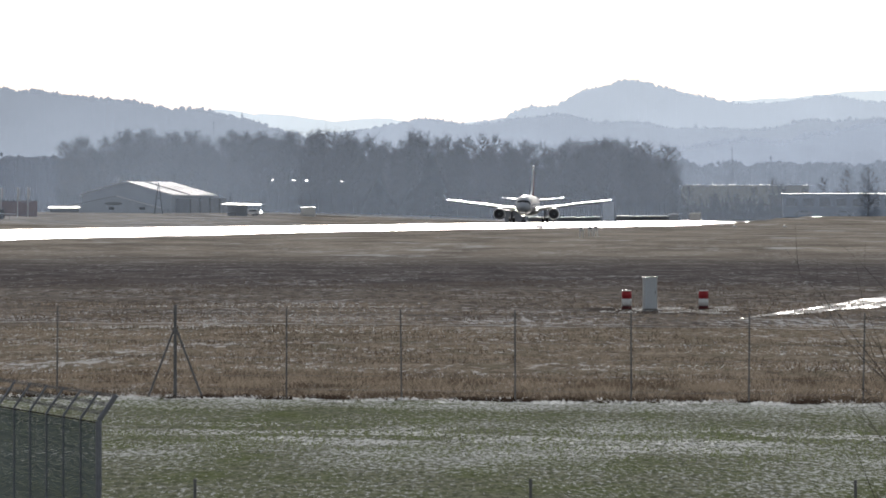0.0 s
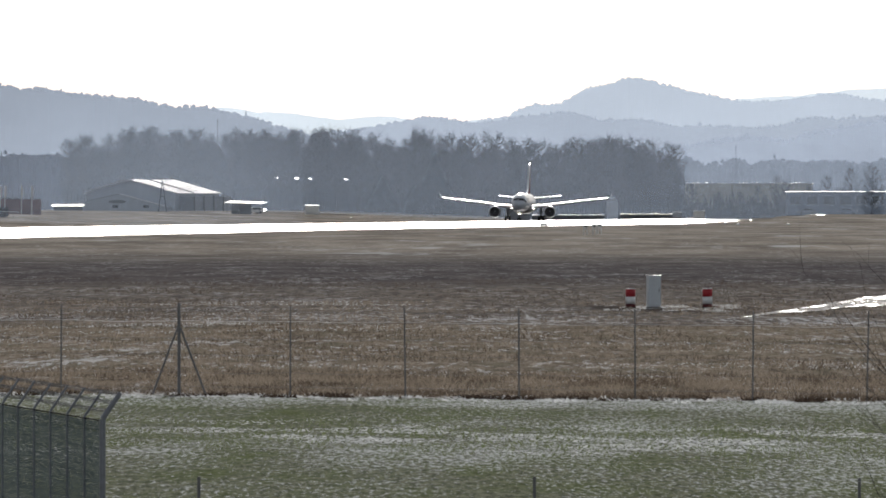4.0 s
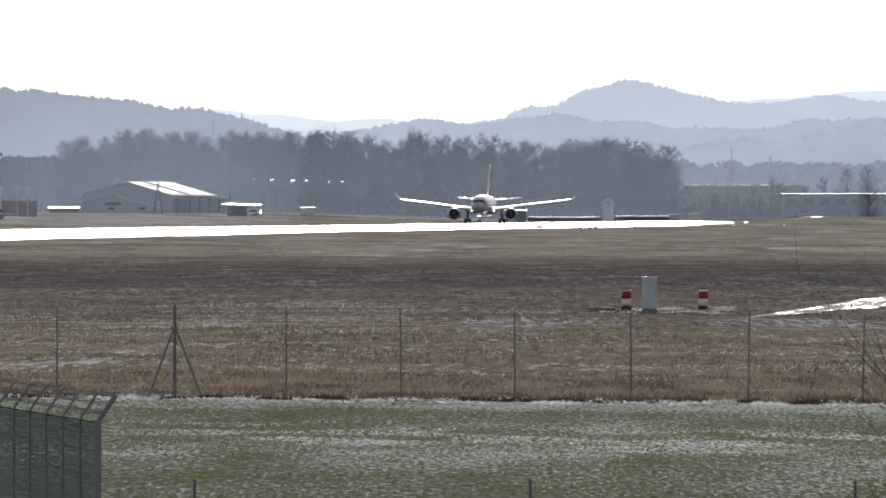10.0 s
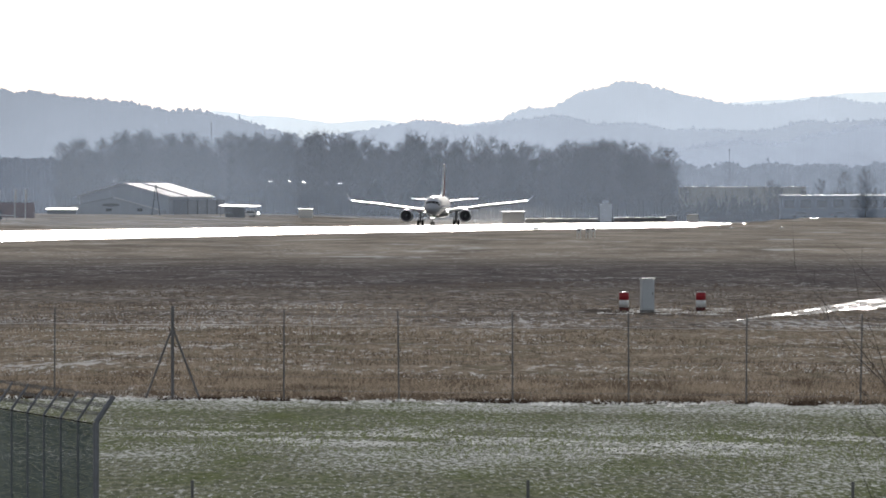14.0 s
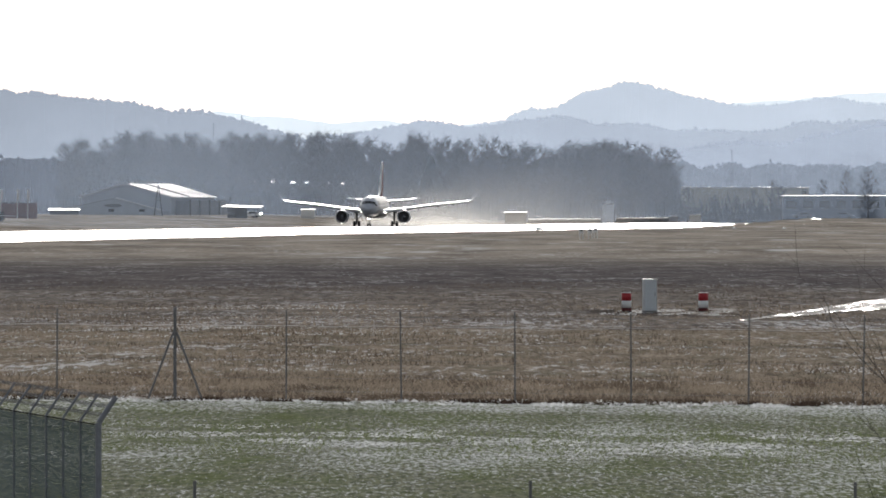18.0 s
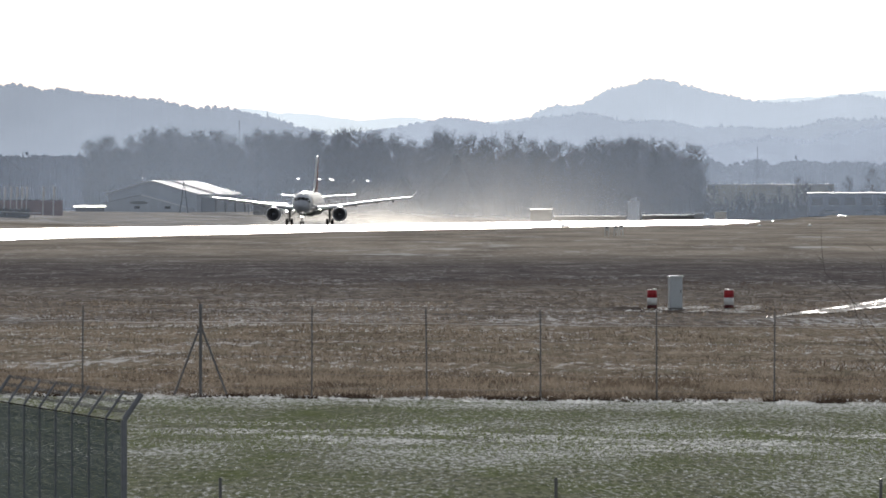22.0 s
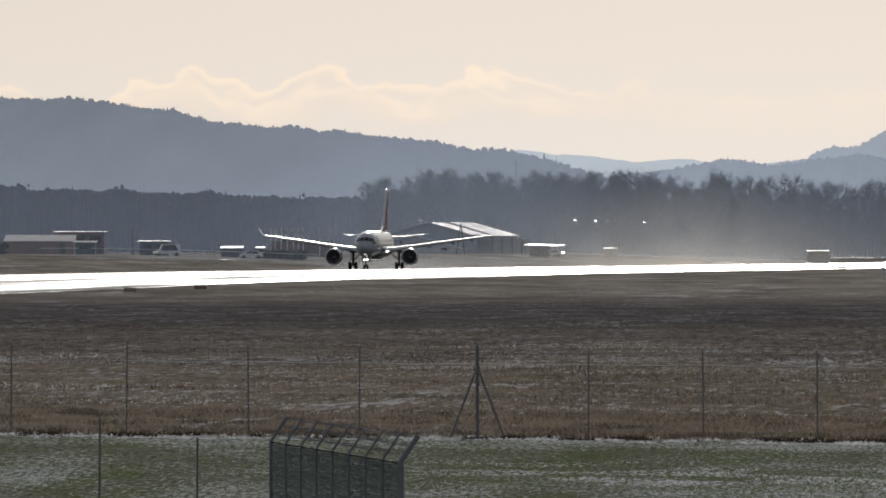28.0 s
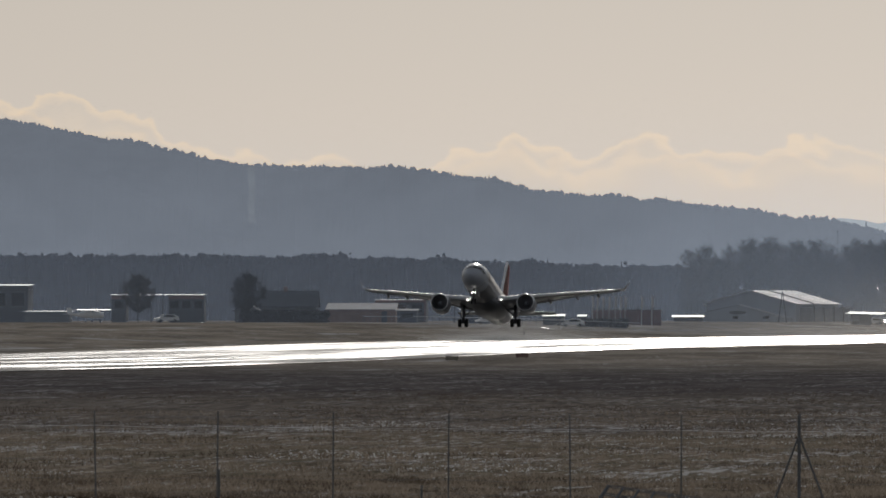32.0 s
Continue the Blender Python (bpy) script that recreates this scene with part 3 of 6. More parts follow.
def ridge(d, *marks):
    return [px(x, y, d) for x, y in marks]


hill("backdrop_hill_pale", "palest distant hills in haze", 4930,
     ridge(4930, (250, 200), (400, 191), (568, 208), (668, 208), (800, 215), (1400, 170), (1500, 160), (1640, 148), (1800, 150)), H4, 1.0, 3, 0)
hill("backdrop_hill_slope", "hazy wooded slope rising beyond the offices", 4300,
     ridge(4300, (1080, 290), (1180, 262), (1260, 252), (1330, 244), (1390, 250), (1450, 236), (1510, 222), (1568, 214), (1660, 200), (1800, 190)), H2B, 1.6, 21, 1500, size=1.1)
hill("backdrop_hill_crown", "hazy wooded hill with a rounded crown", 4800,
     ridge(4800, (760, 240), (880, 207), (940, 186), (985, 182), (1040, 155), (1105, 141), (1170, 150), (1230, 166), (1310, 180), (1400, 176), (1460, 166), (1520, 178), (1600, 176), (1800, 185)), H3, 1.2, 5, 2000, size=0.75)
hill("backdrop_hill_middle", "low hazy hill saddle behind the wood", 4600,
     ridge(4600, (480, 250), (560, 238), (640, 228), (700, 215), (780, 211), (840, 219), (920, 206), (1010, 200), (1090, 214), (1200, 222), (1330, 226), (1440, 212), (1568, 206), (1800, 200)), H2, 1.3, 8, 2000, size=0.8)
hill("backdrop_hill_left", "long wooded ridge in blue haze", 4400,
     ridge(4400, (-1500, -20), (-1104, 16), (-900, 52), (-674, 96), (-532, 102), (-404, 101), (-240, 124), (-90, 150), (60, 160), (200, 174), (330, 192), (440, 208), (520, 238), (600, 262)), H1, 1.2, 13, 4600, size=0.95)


def clearing(b, d, top, low, wide, crest):
    """A straight felled strip down the ridge's face, following its slope."""
    v, slope = [], ((0.12, 0.25), (0.35, 0.55), (0.65, 0.84), (0.88, 0.97), (1.0, 1.02))
    for i in range(13):
        z = low + (top - low) * i / 12
        g = (z - 1) / (crest - 1)
        f = 1.0
        for (p, gp), (q, gq) in zip(slope, slope[1:]):
            if gp <= g <= gq:
                f = p + (q - p) * (g - gp) / (gq - gp)
        dd = d - 260 * (1 - f) - 30
        for sx in (-wide, wide):
            v.append((dd * b / 1000 + sx * (0.75 + 0.5 * noise.noise((z * 0.4, sx, 2))), dd, z * dd / d))
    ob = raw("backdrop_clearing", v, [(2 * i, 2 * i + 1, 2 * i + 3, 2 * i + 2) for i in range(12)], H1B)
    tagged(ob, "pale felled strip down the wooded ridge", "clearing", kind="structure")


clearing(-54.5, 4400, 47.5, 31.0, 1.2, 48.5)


# ---- woods ----
def build_woods(name, label, b0, b1, d, top, count, seed, material, depth=90):
    """Far mixed forest seen as one mass: uneven spruces and round crowns."""
    rnd = random.Random(seed)
    verts, faces = [], []
    for _ in range(count):
        dd = d + rnd.uniform(0, depth)
        b = rnd.uniform(b0, b1)
        base = ground(dd * b / 1000, dd) - 0.5
        t = top(b) * rnd.uniform(0.80, 0.99) + 1.3 * noise.noise((b * 0.35, seed, 0)) + 0.8 * noise.noise((b * 1.4, seed, 3))
        if rnd.random() < 0.04:
            t *= 1.05
        w = t * rnd.uniform(0.045, 0.12)
        cx, cy = dd * b / 1000, dd
        if rnd.random() < 0.22:
            rings = [(w * 1.1, 0), (w, t * 0.12), (w * 0.72, t * 0.4), (w * 0.8, t * 0.42), (w * 0.42, t * 0.7), (w * 0.48, t * 0.72), (0.03, t)]
        else:
            rings = [(w * 1.2, 0), (w * 1.1, t * 0.15), (w * 1.1, t * 0.45), (w * 1.2, t * 0.65), (w * 1.05, t * 0.82), (w * 0.75, t * 0.91), (w * 0.3, t * 0.96)]
        i0, k0 = len(verts), rnd.uniform(0, 6)
        for rr, zz in rings:
            for k in range(7):
                r2 = rr * rnd.uniform(0.72, 1.25)
                verts.append((cx + r2 * math.cos(k0 + k * 0.8976), cy + r2 * math.sin(k0 + k * 0.8976), base + zz + rnd.uniform(-0.3, 0.3)))
        for q in range(len(rings) - 1):
            for k in range(7):
                faces.append((i0 + q * 7 + k, i0 + q * 7 + (k + 1) % 7, i0 + q * 7 + 7 + (k + 1) % 7, i0 + q * 7 + 7 + k))
        # uneven clumps of twigs round the top
        for _ in range(4):
            u, r2 = rnd.uniform(0, math.tau), rnd.uniform(0.25, 0.62)
            ox, oz = cx + math.cos(u) * w * rnd.uniform(0.3, 1.5), base + t * rnd.uniform(0.84, 0.975)
            i0 = len(verts)
            for zz, rr in ((-r2, 0.5), (-0.1, 1.0), (r2 * 0.8, 0.45)):
                for k in range(5):
                    q = r2 * rr * rnd.uniform(0.6, 1.3)
                    verts.append((ox + q * math.cos(k * 1.2566), cy + q * math.sin(k * 1.2566), oz + zz * rnd.uniform(0.7, 1.2)))
            for q in range(2):
                for k in range(5):
                    faces.append((i0 + q * 5 + k, i0 + q * 5 + (k + 1) % 5, i0 + q * 5 + 5 + (k + 1) % 5, i0 + q * 5 + 5 + k))
            faces.append(tuple(range(i0 + 10, i0 + 15)))
    return tagged(raw(name, verts, faces, material), label, "woods", kind="stuff")


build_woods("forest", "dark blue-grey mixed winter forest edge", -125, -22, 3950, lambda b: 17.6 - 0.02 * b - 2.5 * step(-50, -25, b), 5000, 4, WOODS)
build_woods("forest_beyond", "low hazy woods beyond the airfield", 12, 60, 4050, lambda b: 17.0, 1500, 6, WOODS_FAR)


def bare_tree(seed, high, wide, bushy=1.0, foot=0.34):
    """Leafless deciduous tree: trunk with limbs, and a crown of rounded clumps of fine twigs."""
    rnd = random.Random(seed)
    wood, tv, tf = bmesh.new(), [], []

    def sliver(p, q, r):
        d = q - p
        u = d.orthogonal().normalized() * r
        w = d.cross(u).normalized() * r
        i = len(tv)
        tv.extend([p + u, p - u * 0.5 + w * 0.87, p - u * 0.5 - w * 0.87, q])
        tf.extend([(i, i + 1, i + 3), (i + 1, i + 2, i + 3), (i + 2, i, i + 3)])

    stem = [Vector((0, 0, -0.3))]
    for k in range(1, 8):
        stem.append(Vector((rnd.gauss(0, 0.16) + stem[-1].x, rnd.gauss(0, 0.16) + stem[-1].y, high * 0.88 * k / 7)))
    r0 = high * 0.013
    for k in range(7):
        tube(wood, stem[k], stem[k + 1], r0 * (1 - k / 7.6), r0 * (1 - (k + 1) / 7.6), 7, False)
    n = int(34 * bushy)
    for k in range(n):
        f = foot + (1 - foot) * (k + rnd.random()) / n
        prof = math.sin(math.pi * min(1.0, 0.16 + 0.8 * (f - foot) / (1 - foot))) ** 0.7
        az = k * 2.4 + rnd.uniform(-0.5, 0.5)
        reach = wide * prof * rnd.uniform(0.45, 1.0)
        c = Vector((math.cos(az) * reach, math.sin(az) * reach, f * high - 0.6))
        z0 = max(high * 0.2, c.z - reach * rnd.uniform(0.7, 1.2))
        i = min(6, int(z0 / (high * 0.88) * 7))
        root = stem[i].lerp(stem[i + 1], z0 / (high * 0.88) * 7 - i)
        mid = root.lerp(c, 0.5) + Vector((rnd.gauss(0, 0.2), rnd.gauss(0, 0.2), -0.25))
        tube(wood, root, mid, 0.17, 0.12, 5, False)
        tube(wood, mid, c, 0.12, 0.06, 5, False)
        rad = rnd.uniform(1.1, 2.3) * high / 19
        for _ in range(int(34 * bushy)):
            d = Vector((rnd.gauss(0, 1), rnd.gauss(0, 1), rnd.gauss(0.5, 1.0))).normalized()
            a = c + d * rad * rnd.uniform(0.0, 0.5)
            sliver(a, c + (d + Vector((rnd.gauss(0, 0.3), rnd.gauss(0, 0.3), rnd.gauss(0, 0.3)))) * rad * rnd.uniform(0.6, 1.1), rnd.uniform(0.02, 0.048))
    root = new("bare_tree")
    part("trunk", wood, BARK, root)
    raw("crown", tv, tf, TWIG, root)
    return root


def build_bare_trees():
    rnd = random.Random(7)
    kinds = [bare_tree(100 + i, 19.0, 3.0 + 0.4 * (i % 3)) for i in range(6)]
    used = set()
    for i in range(176):
        f = ((i * 0.618034) % 1.0)
        b = -25.2 + f * 40.6 + rnd.uniform(-0.3, 0.3)
        d = 3640 + 110 * (i / 176) + rnd.uniform(0, 10)
        k = kinds[i % 6]
        s = rnd.uniform(0.84, 1.1) * (0.92 if b < -22 or b > 14 else 1.0)
        m = Matrix.Translation(spot(b, d, ground(d * b / 1000, d))) @ pose(0, 0, 0, 0, 0, rnd.uniform(0, 360))
        if i % 6 not in used:
            used.add(i % 6)
            t = k
            t.matrix_basis = m
        else:
            t = copy_thing(k, m)
        t.scale = (s, s, s)
        tagged(t, "tall bare deciduous tree in the wood edge", "tree", "bare trees of the wood edge")


def lone_tree():
    """One slender tree that stands taller than the wood behind it."""
    t = bare_tree(402, 21.5, 1.3, 0.45, 0.80)
    t.matrix_basis = Matrix.Translation(spot(-2.1, 3690, ground(-7.7, 3690)))
    tagged(t, "slender bare tree rising above the wood", "tree")


def conifer(name, at, h, w, label, seed):
    rnd = random.Random(seed)
    root = thing(name, at, label, "tree")
    part("trunk", a_tube((0, 0, -0.2), (0, 0, h * 0.9), h * 0.018, 0.03, 7), BARK, root)
    v, f = [], []
    for i in range(3200):
        t = rnd.random() ** 0.8
        z = h * (0.05 + 0.95 * t)
        r = w * (1 - t) * rnd.uniform(0.4, 1.08) + 0.1
        a = rnd.uniform(0, math.tau)
        c = Vector((r * math.cos(a), r * math.sin(a), z))
        s = 0.35 + 0.5 * (1 - t)
        i0 = len(v)
        v.extend([c + Vector((math.cos(a) * s, math.sin(a) * s, -0.35 * s)), c + Vector((-math.sin(a) * s * 0.6, math.cos(a) * s * 0.6, 0)),
                  c - Vector((-math.sin(a) * s * 0.6, math.cos(a) * s * 0.6, 0)), c + Vector((0, 0, 0.5 * s))])
        f.extend([(i0, i0 + 1, i0 + 3), (i0, i0 + 3, i0 + 2), (i0, i0 + 2, i0 + 1), (i0 + 1, i0 + 2, i0 + 3)])
    raw("crown", v, f, CONIFER, root)
    return root


build_bare_trees()
lone_tree()


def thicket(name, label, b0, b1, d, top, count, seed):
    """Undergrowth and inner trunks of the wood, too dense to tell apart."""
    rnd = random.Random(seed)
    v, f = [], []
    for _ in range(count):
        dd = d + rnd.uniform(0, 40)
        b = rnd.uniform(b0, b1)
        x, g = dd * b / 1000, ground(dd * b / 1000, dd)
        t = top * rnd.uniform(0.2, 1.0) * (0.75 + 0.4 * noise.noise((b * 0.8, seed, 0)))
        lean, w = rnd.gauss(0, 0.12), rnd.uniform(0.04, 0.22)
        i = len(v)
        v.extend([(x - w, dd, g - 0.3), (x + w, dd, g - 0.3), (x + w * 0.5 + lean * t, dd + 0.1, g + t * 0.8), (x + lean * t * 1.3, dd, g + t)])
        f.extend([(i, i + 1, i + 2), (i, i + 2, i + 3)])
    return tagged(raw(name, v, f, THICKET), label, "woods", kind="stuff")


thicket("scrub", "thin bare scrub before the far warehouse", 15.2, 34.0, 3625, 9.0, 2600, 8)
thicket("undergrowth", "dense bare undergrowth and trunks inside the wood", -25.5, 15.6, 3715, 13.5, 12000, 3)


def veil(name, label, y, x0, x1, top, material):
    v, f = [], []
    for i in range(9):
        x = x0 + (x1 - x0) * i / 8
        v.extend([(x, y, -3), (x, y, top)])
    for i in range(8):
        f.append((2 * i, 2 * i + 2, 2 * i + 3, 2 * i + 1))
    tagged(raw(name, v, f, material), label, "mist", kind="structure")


# sheets added as haze, to pale the woods and apron behind them
veil("mist_far", "translucent sheet before the wood, added for haze", 3540, -520, 320, 60, veil_mat("haze_sheet_far", 0.122, 58, (-130, -70, 0.4, 1.0)))
veil("mist_apron", "translucent sheet over the apron, added for haze", 2600, -330, -25, 45, veil_mat("haze_sheet_apron", 0.06, 42, (-48, -10, 1.0, 0.0)))
for b, d, h, w, sd in ((-0.8, 3600, 15.3, 5.4, 1), (-4.3, 3610, 9.0, 4.0, 2), (18.2, 3700, 6.0, 2.2, 3), (-2.1, 3625, 7.0, 3.0, 4)):
    conifer("spruce", Matrix.Translation(spot(b, d, ground(d * b / 1000, d))), h, w, "dark spruce standing before the bare wood", sd)


# ---- airport buildings ----
def gable_hangar():
    """Sheet-metal hangar with a low gable, an annex under a lower roof and an open lean-to."""
    d = 3300
    p = spot(-21.1, d)
    h = thing("hangar", Matrix.Translation((p.x, p.y, ground(p.x, p.y))) @ pose(0, 0, 0, 0, 0, -17), "pale sheet-metal hangar with a low snow-dusted gable roof", "hangar")
    W, L, E, R = 10.3, 31.0, 3.9, 6.75
    bm = bmesh.new()
    loft(bm, [[(-W, y, 0), (W, y, 0), (W, y, E), (0, y, R), (-W, y, E)] for y in (0, L)])
    part("wall", bm, WALL_PALE, h)
    for s in (-1, 1):
        bm = bmesh.new()
        n = Vector((s * (R - E), 0, W)).normalized() * 0.16
        a, c = Vector((0, -0.5, R)), Vector((s * (W + 0.5), -0.5, E - 0.14))
        loft(bm, [[a + n * 0.1 + Vector((0, y, 0)), c + n * 0.1 + Vector((0, y, 0)), c + n + Vector((0, y, 0)), a + n + Vector((0, y, 0))] for y in (0, L + 1)])
        roof = part("roof", bm, ROOF_METAL, h, "pale metal roof slope with seams")
        for k in range(9):
            y = k * L / 8 + 0.2
            wide = 0.26 if k == 3 else 0.09
            bm = tube(bmesh.new(), a + n * 1.3 + Vector((0, y, 0)), c + n * 1.3 + Vector((0, y, 0)), wide, wide, 4)
            part("seam", bm, STEEL if k != 3 else WALL_DARK, roof)
    bm = bmesh.new()
    loft(bm, [[(-W - 0.6, y, 0), (W - 0.8, y, 0), (W - 0.8, y, 0.9), (-0.8, y, 3.6), (-W - 0.6, y, 1.6)] for y in (-5, -0.06)])
    part("annex", bm, WALL_PALE, h)
    bm = tube(bmesh.new(), (W - 0.4, -5.2, 0.95), (-0.8, -5.2, 3.75), 0.14, 0.14, 6)
    part("annex_verge", bm, ROOF_SNOW, h, "white verge board")
    bm = tube(bmesh.new(), (-0.8, -5.2, 3.75), (-W - 0.9, -5.2, 1.7), 0.06, 0.06, 6)
    part("annex_verge", bm, WALL_GREY, h)
    bm = bmesh.new()
    bmesh.ops.create_circle(bm, cap_ends=True, segments=20, radius=1.0)
    for v in bm.verts:
        v.co = Vector((-1.5 + v.co.x * 2.1, -5.06, 2.05 + v.co.y * 0.38))
    part("wall_sign", bm, WALL_GREY, h, "oval dark sign on the gable")
    for x in (-2.6, 4.5):
        part("window", a_box(x, x + 1.3, -5.05, -4.98, 0.7, 1.3), WINDOW, h)
    # open lean-to on the sunny side
    part("lean_to_wall", a_box(W + 0.05, W + 3.2, 3.0, L - 1, 0, 3.2), WALL_HAZE, h, "grey side bay")
    for y in (3, 10, 17, 24):
        part("bay_post", a_box(W + 3.25, W + 3.5, y, y + 0.25, 0, 3.4), WALL_GREY, h)
    return h


gable_hangar()


def flat_hut(name, b, d, w, deep, h, wall, roofm, label, category="building", turn=0, over=0.4, roof_t=0.35, windows=0, door=False, base=0.0):
    """A flat-roofed block: walls, an overhanging roof slab, windows and a door in the front."""
    p = spot(b, d)
    r = thing(name, Matrix.Translation((p.x, p.y, ground(p.x, p.y) + base)) @ pose(0, 0, 0, 0, 0, turn), label, category)
    part("wall", a_box(-w / 2, w / 2, 0, deep, -0.6, h), wall, r)
    slab = a_box(-w / 2 - over, w / 2 + over, -over, deep + over, h + 0.004, h + 0.09)
    for v in slab.verts:
        if v.co.y > deep / 2:
            v.co.z += roof_t
    part("roof", slab, roofm, r, "shallow wet roof, snow-dusted")
    part("gable_fill", loft(bmesh.new(), [[(x, 0.05, h - 0.05), (x, deep, h - 0.05), (x, deep, h + roof_t * 0.93)] for x in (-w / 2, w / 2)]), wall, r)
    for k in range(windows):
        x = -w / 2 + (k + 0.5) * w / windows
        win = part("window", a_box(x - w / windows * 0.32, x + w / windows * 0.32, -0.05, 0.05, h * 0.45, h * 0.8), WINDOW, r)
        part("window_frame", a_box(x - w / windows * 0.34, x + w / windows * 0.34, -0.09, -0.052, h * 0.42, h * 0.45), WALL_GREY, win)
    if door:
        dr = part("door", a_box(w * 0.3, w * 0.3 + 1.0, -0.06, 0.05, 0, 2.05), WALL_DARK, r)
        part("handle", a_box(w * 0.3 + 0.1, w * 0.3 + 0.16, -0.12, -0.062, 1.0, 1.12), STEEL, dr)
    return r


def gable_house(name, b, d, w, deep, eave, top, wall, roofm, label, turn=0):
    p = spot(b, d)
    r = thing(name, Matrix.Translation((p.x, p.y, ground(p.x, p.y))) @ pose(0, 0, 0, 0, 0, turn), label, "house")
    bm = bmesh.new()
    loft(bm, [[(x, 0, -0.4), (x, deep, -0.4), (x, deep, eave), (x, deep / 2, top), (x, 0, eave)] for x in (-w / 2, w / 2)])
    part("wall", bm, wall, r)
    for s in (0, 1):
        bm = bmesh.new()
        y0 = -0.5 if s == 0 else deep + 0.5
        loft(bm, [[(x, y0, eave - 0.3), (x, deep / 2, top + 0.02), (x, deep / 2, top + 0.2), (x, y0, eave - 0.1)] for x in (-w / 2 - 0.4, w / 2 + 0.4)])
        part("roof", bm, roofm, r, "dark wet roof slope")
    part("chimney", a_box(-0.6, 0.1, deep / 2 - 0.3, deep / 2 + 0.3, top - 0.6, top + 0.9, 0.03), BRICK, r)
    for k in range(3):
        x = -w / 2 + (k + 0.5) * w / 3
        part("window", a_box(x - 0.6, x + 0.6, -0.05, 0.05, 0.9, 2.1), WINDOW, r)
    return r


# right of the wood
flat_hut("warehouse", 20.2, 3660, 31, 20, 9.6, WALL_MUD, ROOF_SNOW, "long pale warehouse with a bright wet roof edge", "warehouse", roof_t=0.05, base=-1.0)
flat_hut("office_block", 26.6, 3560, 27.5, 12, 5.3, BLUE_SHED, ROOF_SNOW, "blue-grey flat-roofed office block with a wet roof edge", windows=7, roof_t=0.07)
lookout = flat_hut("guard_hut", 11.05, 3560, 2.7, 2.6, 4.7, WALL_HAZE, SLATE, "narrow grey lookout hut with a small roof lantern", "hut", roof_t=0.05)
part("lantern", a_box(-0.75, 0.75, 0.6, 2.0, 4.9, 5.6, 0.05), WALL_HAZE, lookout, "small grey roof lantern")
part("aerial", a_tube((0.3, 1.2, 5.6), (0.3, 1.2, 7.0), 0.06, 0.04, 6), WALL_DARK, lookout)
flat_hut("white_container", 16.85, 3480, 2.6, 3.0, 1.75, WHITE_PAINT, SLATE, "white painted cube-shaped steel container", "container", roof_t=0.12, over=0.05)
for b, w in ((8.1, 17.0), (13.35, 12.5)):
    flat_hut("low_barrier", b, 3540, w, 2.5, 1.2, WALL_HAZE, ROOF_SNOW, "long low barrier with a wet glinting top", "barrier", roof_t=0.04, over=0.02)
# before the wood
flat_hut("field_hut", -9.0, 3420, 3.2, 2.6, 1.95, WHITE_PAINT, ROOF_SNOW, "small white field hut with snow on its roof", "hut", roof_t=0.12, over=0.1)
flat_hut("field_hut", 4.85, 3430, 4.9, 3.6, 2.8, WALL_HAZE, ROOF_SNOW, "grey field hut with a thin snowy roof", "hut", roof_t=0.12, over=0.25)
flat_hut("white_container", 15.4, 3490, 2.2, 2.6, 1.5, WALL_PALE, SLATE, "pale grey steel storage container", "container", roof_t=0.1, over=0.04)


def open_shed(b, d):
    """A snow-dusted flat canopy on posts over a low back wall."""
    p = spot(b, d)
    r = thing("canopy_shed", Matrix.Translation((p.x, p.y, ground(p.x, p.y))) @ pose(0, 0, 0, 0, 0, -8), "open shed under a thin snow-covered canopy", "shed")
    roof = a_box(-4.0, 4.2, -0.5, 8.5, 2.5, 2.58)
    for v in roof.verts:
        v.co.z += (0.35 if v.co.y > 4 else 0.0) - (0.25 if v.co.x > 0 else 0.0)
    part("roof", roof, ROOF_SNOW, r, "thin snow-dusted roof sheet")
    for x in (-3.6, -1.2, 1.3, 3.6):
        part("post", a_tube((x, 0, -0.2), (x, 0, 2.4), 0.08, 0.08, 8), WALL_HAZE, r)
    part("back_wall", a_box(-3.6, 0.8, 6.5, 6.7, -0.3, 2.3), WALL_HAZE, r)
    part("bench", a_box(-3.3, -1.5, 4.2, 5.0, -0.2, 0.8, 0.03), WALL_GREY, r)


open_shed(-13.6, 3290)


def glint_strips():
    """Reflecting strips added before the wood, for the glints among its trunks."""
    d = 3632
    r = thing("glazed_walkway", Matrix.Translation((0, d, 0)), "row of added reflecting strips on thin dark posts", "canopy")
    for b, w in ((-21.7, 0.9), (-12.6, 0.5), (-11.35, 1.5), (-10.0, 1.9), (-9.1, 1.7), (-7.6, 0.8), (-6.7, 1.6)):
        x = d * b / 1000
        g = ground(x, d)
        pane = a_box(x - w * 0.28, x + w * 0.28, -0.5, 0.5, g + 7.85, g + 7.88)
        for v in pane.verts:
            if v.co.y > 0:
                v.co.z += 0.1
        strip = part("roof_strip", pane, GLINT_STRIP, r, "bright reflecting strip")
        for s in (-0.25, 0.25):
            part("post", a_tube((x + s * w, 0, g - 0.2), (x + s * w, 0, g + 7.8), 0.03, 0.03, 6), THICKET, strip)


glint_strips()

flat_hut("snowy_hut", -25.3, 3290, 6.3, 5, 0.9, WALL_GREY, ROOF_SNOW, "low hut with a bright snow-covered roof", "hut", roof_t=0.4)
